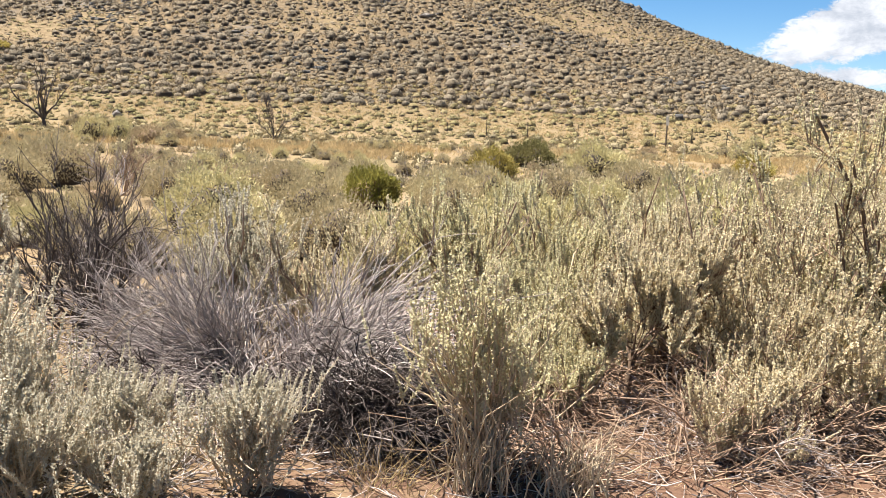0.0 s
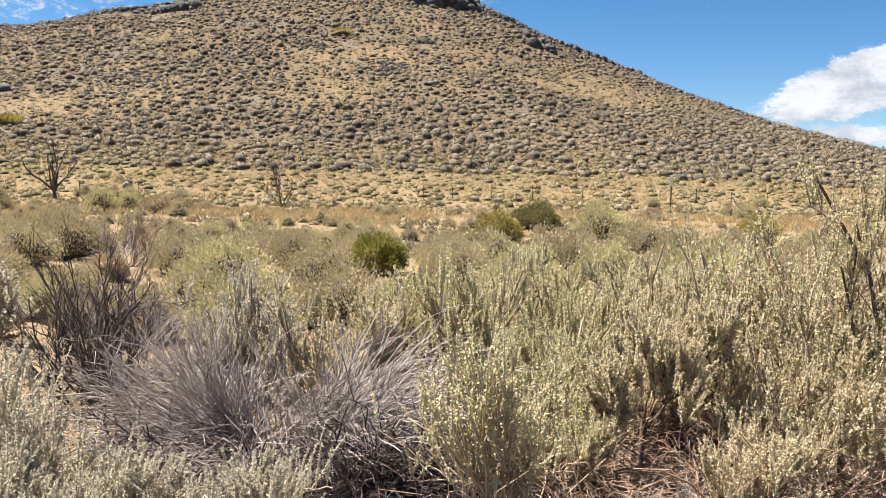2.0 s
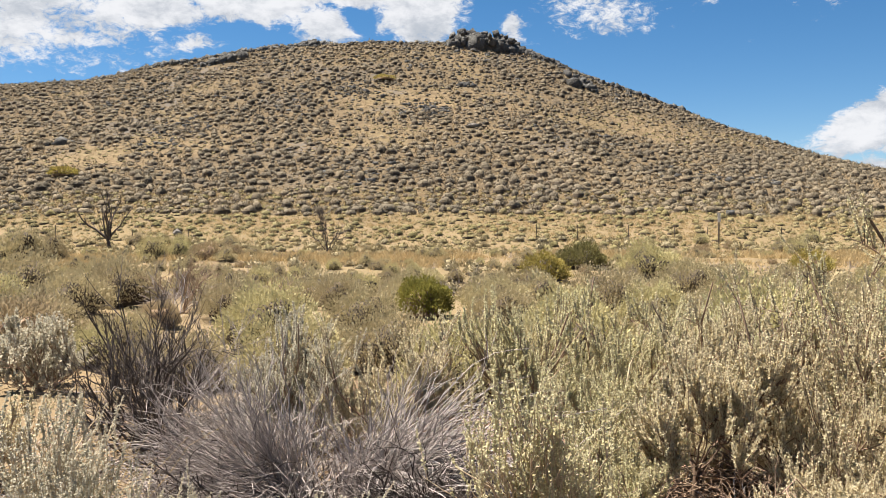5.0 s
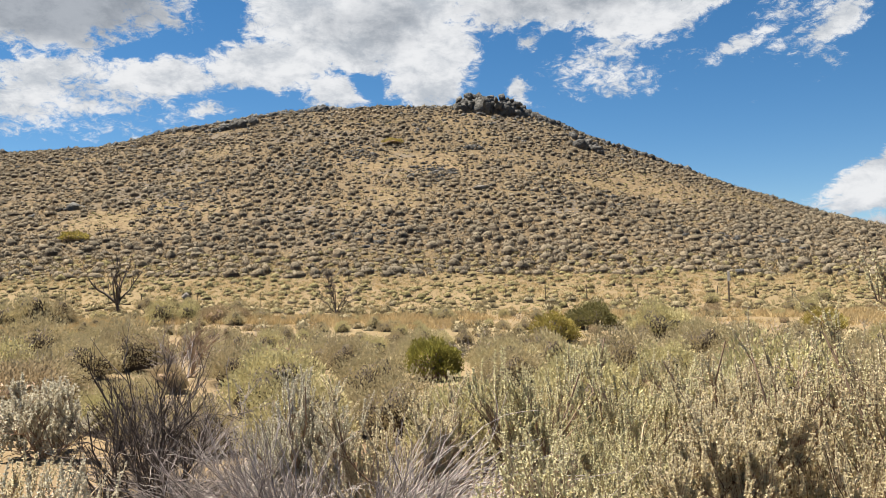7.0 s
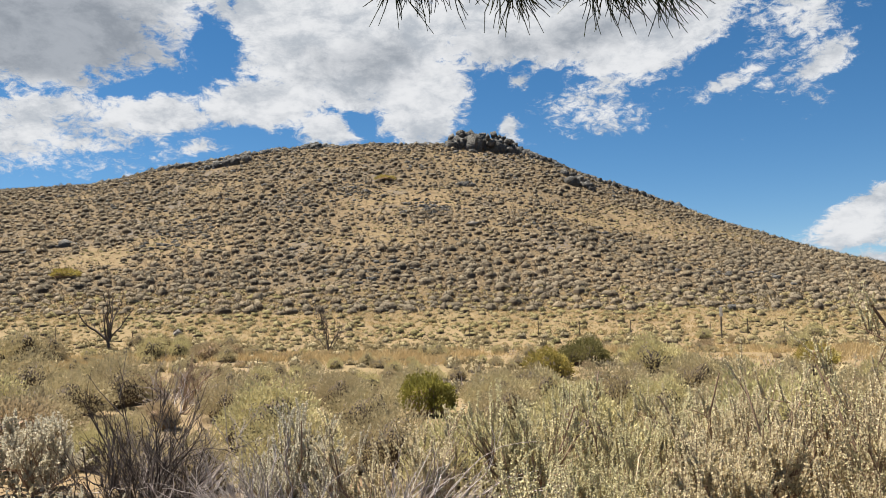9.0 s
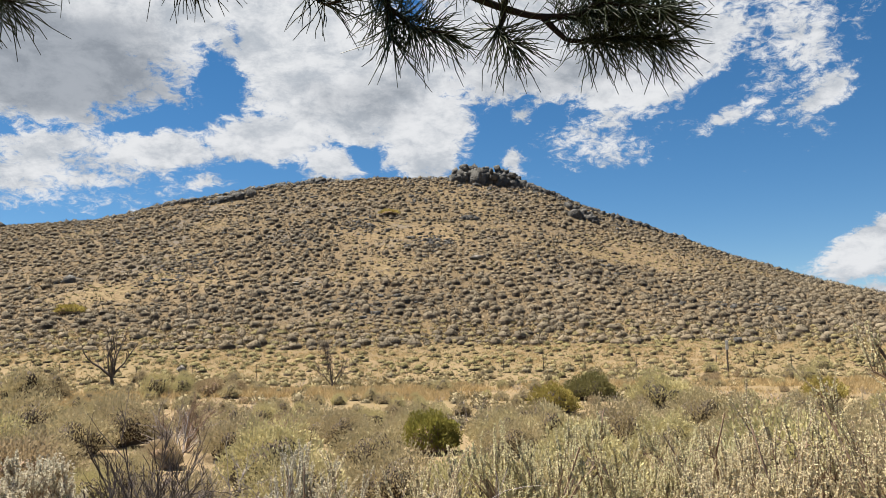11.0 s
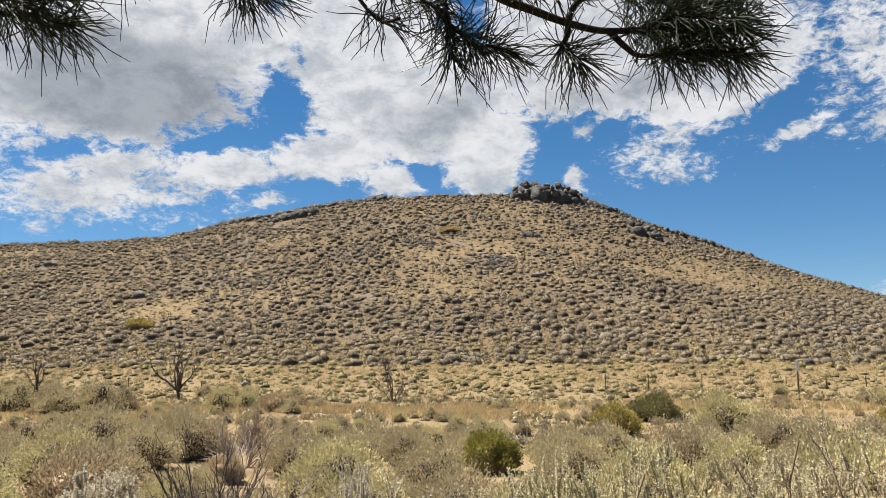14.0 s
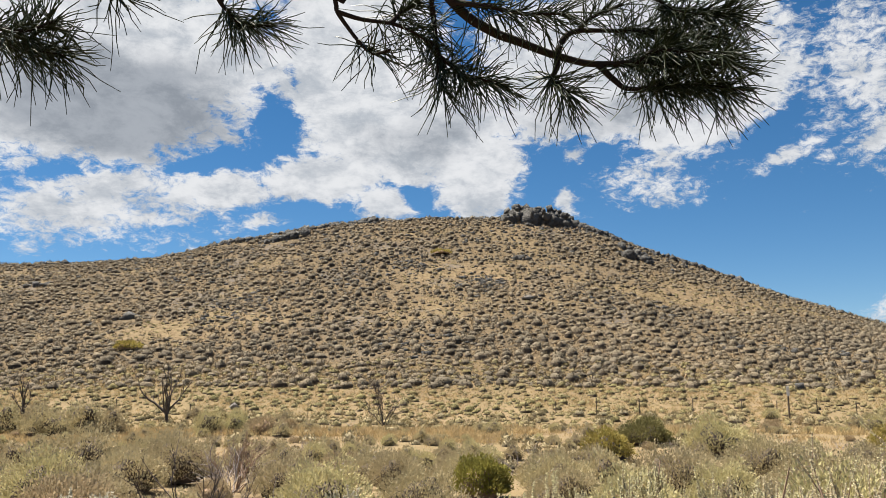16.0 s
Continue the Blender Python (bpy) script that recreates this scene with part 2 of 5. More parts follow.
def ground_material():
    m, n, out = material("dry_sandy_soil")
    p = position(n)
    xyz = n.add("ShaderNodeSeparateXYZ")
    n.put(xyz.inputs[0], p)
    big, mid = n.noise(p, 0.06, 4.0, 0.6), n.noise(p, 0.55, 5.0, 0.6)
    small, grit = n.noise(p, 7.0, 6.0, 0.65), n.noise(p, 60.0, 4.0, 0.6)
    sand = n.mix(n.ramp(mid, 0.35, 0.68), (0.149, 0.109, 0.060), (0.204, 0.151, 0.086))
    straw = n.mix(n.ramp(small, 0.3, 0.7), (0.134, 0.101, 0.052), (0.191, 0.144, 0.075))
    colour = n.mix(n.ramp(big, 0.42, 0.6), sand, straw)
    colour = n.mix(n.ramp(grit, 0.56, 0.72, 0.0, 0.55), colour, (0.118, 0.086, 0.059))
    # stones, dead litter and painted shade where the brush is thick, none in the sandy openings
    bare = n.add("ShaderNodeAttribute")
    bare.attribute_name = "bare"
    gravel_shade = n.math("MULTIPLY", n.math("SUBTRACT", 1.0, bare.outputs["Fac"]), n.ramp(n.noise(p, 1.7, 5.0, 0.7), 0.32, 0.55, 0.2, 0.9))
    colour = n.mix(gravel_shade, colour, n.mix(small, (0.052, 0.041, 0.026), (0.105, 0.082, 0.052)))
    pebbles = n.add("ShaderNodeTexVoronoi")
    n.put(pebbles.inputs["Vector"], p)
    n.put(pebbles.inputs["Scale"], 5.0)
    colour = n.mix(n.ramp(pebbles.outputs["Distance"], 0.12, 0.34, 0.5, 0.0), colour, n.mix(small, (0.065, 0.050, 0.037), (0.187, 0.151, 0.112)))
    # reddish litter of fallen leaves over the near soil
    litter = n.math("MULTIPLY", n.ramp(n.noise(p, 1.3, 5.0, 0.65), 0.30, 0.46), n.math("MULTIPLY", n.ramp(xyz.outputs[1], 7.0, 11.0, 0.92, 0.0), n.ramp(n.math("MULTIPLY_ADD", n.noise(p, 0.8, 4.0, 0.6), 3.0, n.math("SUBTRACT", xyz.outputs[0], 1.5)), -1.2, -0.2, 0.15, 1.0)))
    colour = n.mix(litter, colour, n.mix(grit, (0.055, 0.030, 0.021), (0.145, 0.085, 0.056)))
    # dark rubble in patches on the slope
    scree = n.math("MULTIPLY", n.ramp(n.noise(p, 0.11, 4.0, 0.6), 0.53, 0.64), n.ramp(xyz.outputs[1], 58.0, 72.0))
    stones = n.noise(p, 2.4, 3.0, 0.6)
    tufts = n.math("MULTIPLY", n.ramp(n.noise(p, 1.6, 6.0, 0.75), 0.40, 0.58, 0.0, 0.85), n.ramp(xyz.outputs[1], 40.0, 60.0))
    colour = n.mix(tufts, colour, n.mix(n.noise(p, 0.35, 3.0, 0.6), (0.060, 0.044, 0.026), (0.155, 0.107, 0.055)))
    colour = n.mix(n.math("MULTIPLY", scree, n.ramp(stones, 0.42, 0.55, 0.15, 0.9)), colour, (0.094, 0.083, 0.071))
    relief = n.math("ADD", n.math("MULTIPLY", small, 0.6), n.math("MULTIPLY", grit, 0.25))
    finish(n, out, colour, 0.95, relief, 0.7, 0.05)
    return m


SOIL = ground_material()

# ------------------------------------------------------------------ the land
CREST_X = [-160, -110, -77, -60, -47, -41, -31, -19, -9, 3, 15, 21, 27, 37, 45, 53, 58, 75, 100, 160]
CREST_Z = [21.9, 22.2, 22.4, 22.8, 23.9, 25.8, 27.0, 28.9, 28.7, 28.3, 27.3, 24.4, 22.2, 18.2, 15.4, 12.9, 11.0, 6.3, 3.0, 1.0]


def crest(x):
    smooth = 0
    for shift, weight in ((-4.0, 0.2), (-2.0, 0.2), (0.0, 0.2), (2.0, 0.2), (4.0, 0.2)):
        smooth = smooth + weight * np.interp(x + shift, CREST_X, CREST_Z)
    return smooth


def waves(x, y, size, seed):
    """Cheap smooth unevenness between about -1 and 1."""
    r = np.random.RandomState(seed)
    total = 0
    for i in range(6):
        a, k = r.rand() * 6.283, (0.6 + 0.5 * i) / size * 3.0
        total = total + np.sin((x * np.cos(a) + y * np.sin(a)) * k + r.rand() * 6.283) / (1 + 0.35 * i)
    return total / 2.4


FOOT, TOP = 36.5, 125.0


def land(x, y):
    """The height of the ground at x, y."""
    x, y = np.asarray(x, float), np.asarray(y, float)
    s = np.clip((y - FOOT) / (TOP - FOOT), 0, None)
    rise, fall = s ** 1.6 * 1.04, 1.0 - 0.22 * (s - 1.0)
    k = 0.05
    g = np.where(s > 0, -k * np.log(np.exp(-rise / k) + np.exp(-fall / k)) + k * np.log(1 + np.exp(-1.22 / k)), 0)
    g = np.clip(g, 0, None)
    far = np.clip(1 - (y - 200) / 250, 0, 1)
    z = crest(x) * g * far * np.clip(1 - (np.abs(x) - 160) / 200, 0, 1)
    z = z + 0.35 * waves(x, y, 22.0, 3) * np.clip((y - 48) / 20, 0, 1) * far
    near = np.clip((np.hypot(x, y) - 3) / 6, 0, 1)
    z = z + 0.05 * waves(x, y, 2.4, 5) * near + 0.08 * waves(x, y, 9.0, 8) * np.clip((y - 7) / 10, 0, 1)
    # a shallow swale before the track
    z = z - 0.50 * np.exp(-((y - 24.5) / 5.5) ** 2) * np.clip(1 - (np.abs(x) - 40) / 40, 0, 1)
    # a worn hollow of bare soil
    z = z - 0.12 * np.exp(-((x + 3.7) / 1.3) ** 2 - ((y - 13.4) / 1.3) ** 2)
    return z


# x, y, half width, half depth, openness of the sandy openings on the slope
OPENINGS = [(-5, 86, 5, 10, 0.95), (-6, 72, 3.5, 4, 0.6), (-2, 96, 5, 5, 1.0), (-5, 102, 5, 4, 0.6), (14, 90, 6, 4, 0.85), (22, 92, 6, 5, 0.95),
            (29, 98, 5, 5, 0.8), (36, 103, 7, 6, 1.0), (46, 112, 8, 5, 0.8), (-33, 76, 6, 5, 1.1), (-21, 81, 5, 5, 0.6), (-7, 115, 10, 4, 0.75),
            (-62, 108, 12, 6, 0.7), (-12, 93, 6, 3, 0.45), (5, 108, 6, 4, 0.4), (-40, 92, 6, 5, 0.4)]


def bare_patch(x, y):
    """Where the slope lies open: 1 in the middle of a sandy opening."""
    p = 0
    for cx, cy, wide, deep, much in OPENINGS:
        p = p + much * np.exp(-((x - cx) / wide) ** 2 - ((y - cy) / deep) ** 2)
    thick = np.clip((y - 57) / 4, 0, 1) * np.clip((78 - y) / 10, 0, 1)
    return np.clip(p + 0.34 * waves(x, y, 14.0, 21) + 0.42 * waves(x, y * 0.6, 5.0, 23) - 0.06 - 0.22 * thick, 0, 1)


def mesh_from(name, verts, faces, mat):
    """A mesh from arrays of points and of faces with the same number of corners."""
    me = bpy.data.meshes.new(name)
    faces = [np.asarray(f) for f in (faces if isinstance(faces, list) else [faces]) if len(f)]
    me.vertices.add(len(verts))
    me.vertices.foreach_set("co", np.asarray(verts, np.float32).ravel())
    corners = np.concatenate([f.ravel() for f in faces]).astype(np.int32)
    sizes = np.concatenate([np.full(len(f), f.shape[1]) for f in faces])
    me.loops.add(len(corners))
    me.loops.foreach_set("vertex_index", corners)
    me.polygons.add(len(sizes))
    starts = np.concatenate([[0], np.cumsum(sizes)[:-1]]).astype(np.int32)
    me.polygons.foreach_set("loop_start", starts)
    me.update(calc_edges=True)
    me.validate()
    me.materials.append(mat)
    return me


def smooth_shaded(me):
    me.polygons.foreach_set("use_smooth", np.ones(len(me.polygons), bool))
    return me


def graded(low, high, fine_low, fine_high, step, growth):
    out = list(np.arange(fine_low, fine_high, step))
    v, s = fine_high, step
    while v < high:
        out.append(v)
        s *= growth
        v += s
    out.append(high)
    v, s = fine_low - step, step
    while v > low:
        out.insert(0, v)
        s *= growth
        v -= s
    out.insert(0, low)
    return np.array(out)


gx = graded(-4500, 4500, -5, 5, 0.22, 1.065)
gy = graded(-4500, 4500, 1.5, 10, 0.22, 1.045)
GX, GY = np.meshgrid(gx, gy)
ground_verts = np.stack([GX, GY, land(GX, GY)], -1).reshape(-1, 3)
idx = np.arange(len(gx) * len(gy)).reshape(len(gy), len(gx))
ground_faces = np.stack([idx[:-1, :-1], idx[:-1, 1:], idx[1:, 1:], idx[1:, :-1]], -1).reshape(-1, 4)
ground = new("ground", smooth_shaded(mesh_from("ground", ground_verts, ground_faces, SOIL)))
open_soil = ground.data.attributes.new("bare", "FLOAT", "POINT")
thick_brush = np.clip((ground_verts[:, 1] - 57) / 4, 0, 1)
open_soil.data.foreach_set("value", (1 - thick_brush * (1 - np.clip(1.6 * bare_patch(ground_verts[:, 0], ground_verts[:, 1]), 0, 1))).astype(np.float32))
tagged(ground, "dry sandy desert soil rising into a stony hillside", "ground", kind="structure")

# ------------------------------------------------------------------ plants, piece by piece


def unit(v):
    return v / np.maximum(np.linalg.norm(v, axis=-1, keepdims=True), 1e-9)


def tubes(points, radii, sides=3):
    """Round sticks: points (sticks, knots, 3), radii (sticks, knots). Returns vertices and quads."""
    n, k, _ = points.shape
    along = unit(np.gradient(points, axis=1))
    ref = np.where(np.abs(along[..., 2:3]) > 0.9, np.array([1.0, 0, 0]), np.array([0, 0, 1.0]))
    a = unit(np.cross(along, ref))
    b = np.cross(along, a)
    turn = np.arange(sides) / sides * 2 * np.pi
    ring = a[:, :, None] * np.cos(turn)[None, None, :, None] + b[:, :, None] * np.sin(turn)[None, None, :, None]
    verts = (points[:, :, None] + ring * radii[:, :, None, None]).reshape(-1, 3)
    base = np.arange(n * k * sides).reshape(n, k, sides)
    nxt = np.roll(base, -1, axis=2)
    quads = np.stack([base[:, :-1], nxt[:, :-1], nxt[:, 1:], base[:, 1:]], -1).reshape(-1, 4)
    return verts, quads


def blades(root, way, length, width, r, droop=0.0):
    """Leaves: one pointed, slightly folded quad each."""
    side = unit(np.cross(way, unit(r.normal(size=way.shape))))
    up = np.cross(side, way)
    length, width = np.reshape(length, (-1, 1)), np.reshape(width, (-1, 1))
    mid = root + way * length * 0.45
    tip = root + way * length - np.array([0, 0, 1.0]) * droop * length
    v = np.stack([root, mid + side * width / 2 + up * width * 0.15, tip, mid - side * width / 2 + up * width * 0.15], 1)
    return v.reshape(-1, 3), np.arange(len(root) * 4).reshape(-1, 4)


def joined(pieces):
    verts, faces, count = [], [], 0
    for v, f in pieces:
        verts.append(v)
        faces.extend(g + count for g in (f if isinstance(f, list) else [f]))
        count += len(v)
    return np.concatenate(verts), faces


def bend(start, way, length, knots, r, wobble=0.12, lift=0.0):
    """Curved sticks from start along way. lift pulls the far end upward (or down, below 0)."""
    n = len(start)
    t = np.linspace(0, 1, knots)[None, :, None]
    sway = r.normal(size=(n, 1, 3)) * wobble
    kink = r.normal(size=(n, knots, 3)) * wobble * 0.22
    kink[:, 0] = 0
    L = np.reshape(length, (-1, 1, 1))
    return start[:, None] + L * (way[:, None] * t + sway * t * t + kink * t + np.array([0, 0, 1.0]) * lift * t * t)


def on_sticks(points, r, count, low, high):
    """Places on sticks, chosen at random, with the direction there."""
    n, k, _ = points.shape
    which, t = r.randint(0, n, count), low + (high - low) * r.rand(count)
    f = t * (k - 1)
    i = np.minimum(f.astype(int), k - 2)
    a, b = points[which, i], points[which, i + 1]
    return a + (b - a) * (f - i)[:, None], unit(b - a), which, t


def around(n, r, low, high, lean=0.0):
    """Directions fanning out of the ground: angle off upright between low and high degrees."""
    a = r.rand(n) * 2 * np.pi
    tilt = np.radians(low + (high - low) * r.rand(n) ** 0.8)
    return np.stack([np.sin(tilt) * np.cos(a) + lean, np.sin(tilt) * np.sin(a), np.cos(tilt)], -1)


def part(name, verts_faces, mat, parent, label=""):
    ob = new(name, mesh_from(name, *verts_faces, mat))
    ob.parent = parent
    if label:
        tagged(ob, label)
    return ob


def thing(name, label, category, group=""):
    return tagged(new(name), label, category, group)


def leafy_shrub(name, label, seed, high, wide, stems, wands, leaves, leaf, leaf_mat, stem_mat, trunk=0.0, wand=0.38,
                spread=58, upright=0.75, group="", category="shrub", bare=0.25, lean=0.0, split=False, broad=0.66, stout=1.0, twig_mat=None):
    """A shrub of woody stems, each with many upright wands set all along with small leaves."""
    r = np.random.RandomState(seed)
    ob = thing(name, label, category, group)
    start = np.zeros((stems, 3))
    start[:, :2] = r.normal(size=(stems, 2)) * wide * (0.02 if trunk else 0.07)
    pieces = []
    if trunk:
        post = bend(np.zeros((1, 3)), np.array([[0.02, 0.0, 1.0]]), [trunk], 5, r, 0.1)
        pieces.append(tubes(post, np.linspace(0.020, 0.015, 5)[None], 6))
        start[:] = post[0, -1] + (post[0, -2] - post[0, -1]) * r.rand(stems, 1) * 1.5
    way = around(stems, r, 3, spread, lean)
    reach = 1 / np.sqrt((way[:, 2] / (high - trunk)) ** 2 + (1 - way[:, 2] ** 2) / (wide / 2) ** 2)
    length = reach * (0.5 + 0.4 * r.rand(stems))
    main = bend(start, way, length, 6, r, 0.20, 0.04)
    if split:
        for i in range(stems):
            part("stem", tubes(main[i:i + 1], length[i] * stout * np.linspace(0.017, 0.006, 6)[None], 5), stem_mat, ob)
        if trunk:
            part("trunk", pieces.pop(), stem_mat, ob)
    else:
        pieces.append(tubes(main, length[:, None] * np.linspace(0.017, 0.006, 6)[None], 3))
    up = np.array([0, 0, 1.0])
    # side branches fill the crown
    at, along, which, t = on_sticks(main, r, stems * 5, max(bare, 0.25), 0.95)
    side = unit(along + r.normal(size=at.shape) * 0.5 + up * 0.15)
    room = np.clip((high - at[:, 2]) / (0.35 * high), 0.15, 1)
    forks = bend(at, side, length[which] * (0.25 + 0.3 * r.rand(len(at))) * room, 6, r, 0.16, 0.03)
    over = np.maximum(forks[..., 2] / high - 0.75, 0)
    forks[..., 2] -= high * (over - 0.2 * np.tanh(over / 0.2))
    forks[..., 2] = np.maximum(forks[..., 2], 0.03)
    pieces.append(tubes(forks, np.linspace(0.005, 0.002, 6)[None] * stout * np.ones((len(at), 1)), 3))
    at, along, _, t = on_sticks(np.concatenate([main, forks, forks]), r, wands, bare, 1.0)
    out = unit(at - np.array([0, 0, trunk])) * 0.6 + along * 0.4
    wway = unit(out * (1 - upright) + up * upright + r.normal(size=(wands, 3)) * 0.22)
    wlen = wand * (0.55 + 0.75 * r.rand(wands))
    over = np.clip((at[:, 2] + wlen * wway[:, 2]) / high, 1e-3, None)
    wlen = np.where(over > 1.0, wlen / over ** 2, wlen)
    sticks = bend(at, wway, wlen, 4, r, 0.07, 0.05)
    pieces.append(tubes(sticks, np.tile(np.linspace(0.0034, 0.0015, 4), (wands, 1)) * (0.7 + high * 0.3), 3))
    tagged(part("twig_mass", joined(pieces), twig_mat or stem_mat, ob), kind="stuff")
    # close-set leaves all along the wands
    root, wl, which, tt = on_sticks(sticks, r, leaves, 0.16, 1.0)
    lway = unit(wl * 0.65 + unit(r.normal(size=(leaves, 3))) * 0.85)
    size = leaf * (0.7 + 0.6 * r.rand(leaves)) * (1.1 - 0.4 * tt)
    part("foliage", blades(root, lway, size, size * broad, r), leaf_mat, ob)
    return ob


def half_ball():
    bm = bmesh.new()
    bmesh.ops.create_icosphere(bm, subdivisions=3, radius=1.0)
    bmesh.ops.delete(bm, geom=[v for v in bm.verts if v.co.z < -0.12], context="VERTS")
    bm.verts.index_update()
    v = np.array([p.co[:] for p in bm.verts])
    f = np.array([[c.index for c in p.verts] for p in bm.faces])
    bm.free()
    return v, f


DOME, DOME_FACES = half_ball()


def dome_shrub(name, label, seed, high, wide, lobes, leaves, leaf, leaf_mat, stem_mat, group="", broad=0.42):
    """A rounded brush: a dense lumpy crown of small twigs, its core coloured dark as shade, on short stems, thickly set
    with upright leafy sprays.
    """
    r = np.random.RandomState(seed)
    ob = thing(name, label, "shrub", group)
    lobe = unit(np.concatenate([r.normal(size=(lobes, 2)), np.abs(r.normal(size=(lobes, 1))) * 0.7 + 0.1], -1))
    rise = 0.30 + 0.40 * r.rand(lobes)

    def crown(d):
        """Distance of the crown's surface along d, before it is stretched to the plant's size."""
        near = np.clip((d @ lobe.T - 0.80) / 0.20, 0, 1) ** 0.7
        return 0.46 + (near * rise).max(-1)

    size3 = np.array([wide / 2, wide / 2, high])
    d = unit(np.concatenate([r.normal(size=(leaves, 2)), np.abs(r.normal(size=(leaves, 1))) * 0.8 + 0.15], -1))
    root = d * (crown(d) * (0.74 + 0.32 * r.rand(leaves) ** 1.2))[:, None] * size3
    root[:, 2] = np.maximum(root[:, 2] + 0.08 * high, 0.02)
    lway = unit(d * 0.7 + np.array([0, 0, 0.5]) + r.normal(size=(leaves, 3)) * 0.35)
    length = leaf * (0.6 + 0.8 * r.rand(leaves))
    part("foliage", blades(root, lway, length, length * broad, r), leaf_mat, ob)
    n = max(6, lobes // 3)
    stems = bend(np.concatenate([r.normal(size=(n, 2)) * wide * 0.05, np.full((n, 1), -0.02)], -1), unit(lobe[:n] * np.array([1, 1, 1.2])), np.full(n, 0.62 * high), 4, r, 0.16)
    # solid dark core, added so the gaps between leaves look shaded
    shade_heart = DOME / np.linalg.norm(DOME, axis=1, keepdims=True)
    shade_heart = shade_heart * (crown(shade_heart) * (0.62 + 0.20 * r.rand(len(shade_heart))))[:, None] * size3 + np.array([0, 0, 0.08 * high])
    wood_shade = joined([tubes(stems, np.linspace(0.018, 0.008, 4)[None] * np.ones((n, 1)), 4), (shade_heart, DOME_FACES)])
    tagged(part("twig_mass", wood_shade, stem_mat, ob), kind="stuff")
    return ob


def bare_shrub(name, label, seed, high, wide, stems, twigs, sprigs, mat, thick=0.012, low=5, spread=75, lift=0.1,
               group="", category="dead shrub", lean=0.0, wobble=0.25, split=False, trunk=0.0, fray=0.36):
    """A leafless shrub: stems that fork into twigs and these into fine sprigs."""
    r = np.random.RandomState(seed)
    ob = thing(name, label, category, group)
    start = r.normal(size=(stems, 3)) * wide * 0.05
    start[:, 2] = -0.02
    if trunk:
        start = r.normal(size=(stems, 3)) * 0.03 + np.array([0, 0, trunk])
        post = bend(np.array([[0.0, 0, -0.05]]), np.array([[0.05, 0, 1.0]]), [trunk + 0.08], 4, r, 0.08)
        part("trunk", tubes(post, np.linspace(1.7, 1.2, 4)[None] * thick, 7), mat, ob)
    way = around(stems, r, low, spread, lean)
    reach = np.sqrt((way[:, 2] * high) ** 2 + ((1 - way[:, 2] ** 2) * (wide / 2) ** 2))
    length = reach * (0.7 + 0.4 * r.rand(stems))
    main = bend(start, way, length, 7, r, wobble, lift)
    main[..., 2] = np.maximum(main[..., 2], 0.01)
    fat = np.linspace(1, 0.3, 7)[None] * thick * (0.6 + 0.8 * r.rand(stems, 1))
    if split:
        for i in range(stems):
            part("stem", tubes(main[i:i + 1], fat[i:i + 1], 5), mat, ob)
    else:
        tagged(part("stem_mass", tubes(main, fat, 4), mat, ob), kind="stuff")
    at, along, _, t = on_sticks(main, r, twigs, 0.25, 0.97)
    tl = high * 0.42 * (0.5 + r.rand(twigs)) * (1.15 - 0.5 * t)
    tw = bend(at, unit(along + r.normal(size=(twigs, 3)) * fray), tl, 5, r, 0.14, lift)
    tw[..., 2] = np.maximum(tw[..., 2], 0.008)
    tagged(part("twig_mass", tubes(tw, np.linspace(1, 0.45, 5)[None] * thick * 0.42 * (0.6 + 0.8 * r.rand(twigs, 1)), 3), mat, ob), kind="stuff")
    at, along, _, t = on_sticks(tw, r, sprigs, 0.2, 1.0)
    sl = high * 0.2 * (0.4 + r.rand(sprigs))
    sp = bend(at, unit(along + r.normal(size=(sprigs, 3)) * fray), sl, 4, r, 0.14, lift)
    sp[..., 2] = np.maximum(sp[..., 2], 0.006)
    tagged(part("sprig_mass", tubes(sp, np.linspace(1, 0.5, 4)[None] * thick * 0.24 * np.ones((sprigs, 1)), 3), mat, ob), kind="stuff")
    return ob


def grass_tuft(name, label, seed, high, wide, count, mat, spread=35, width=0.004, group="", seeds=0):
    r = np.random.RandomState(seed)
    ob = thing(name, label, "grass", group)
    start = np.zeros((count, 3))
    start[:, :2] = r.normal(size=(count, 2)) * wide * 0.16
    way = around(count, r, 0, spread)
    st = bend(start, way, high * (0.5 + 0.6 * r.rand(count)), 5, r, 0.2, -0.12)
    tagged(part("blade_mass", tubes(st, np.tile(np.linspace(width * 0.5, width * 0.18, 5), (count, 1)), 3), mat, ob), kind="stuff")
    if seeds:
        root, wl, _, tt = on_sticks(st, r, seeds, 0.55, 1.0)
        part("seed_heads", blades(root, unit(wl + r.normal(size=wl.shape) * 0.35), 0.016 * np.ones(seeds), 0.005 * np.ones(seeds), r), mat, ob)
    return ob


def put(ob, x, y, turn=0.0, size=1.0, tall=1.0, sink=0.02):
    m = pose(x, y, float(land(x, y)) - sink, 0, 0, turn)
    ob.matrix_basis = m
    ob.scale = (size, size, size * tall)
    return ob


def again(ob, x, y, turn=0.0, size=1.0, tall=1.0, sink=0.02):
    copy = copy_thing(ob, pose(x, y, float(land(x, y)) - sink, 0, 0, turn))
    copy.scale = (size, size, size * tall)
    return copy


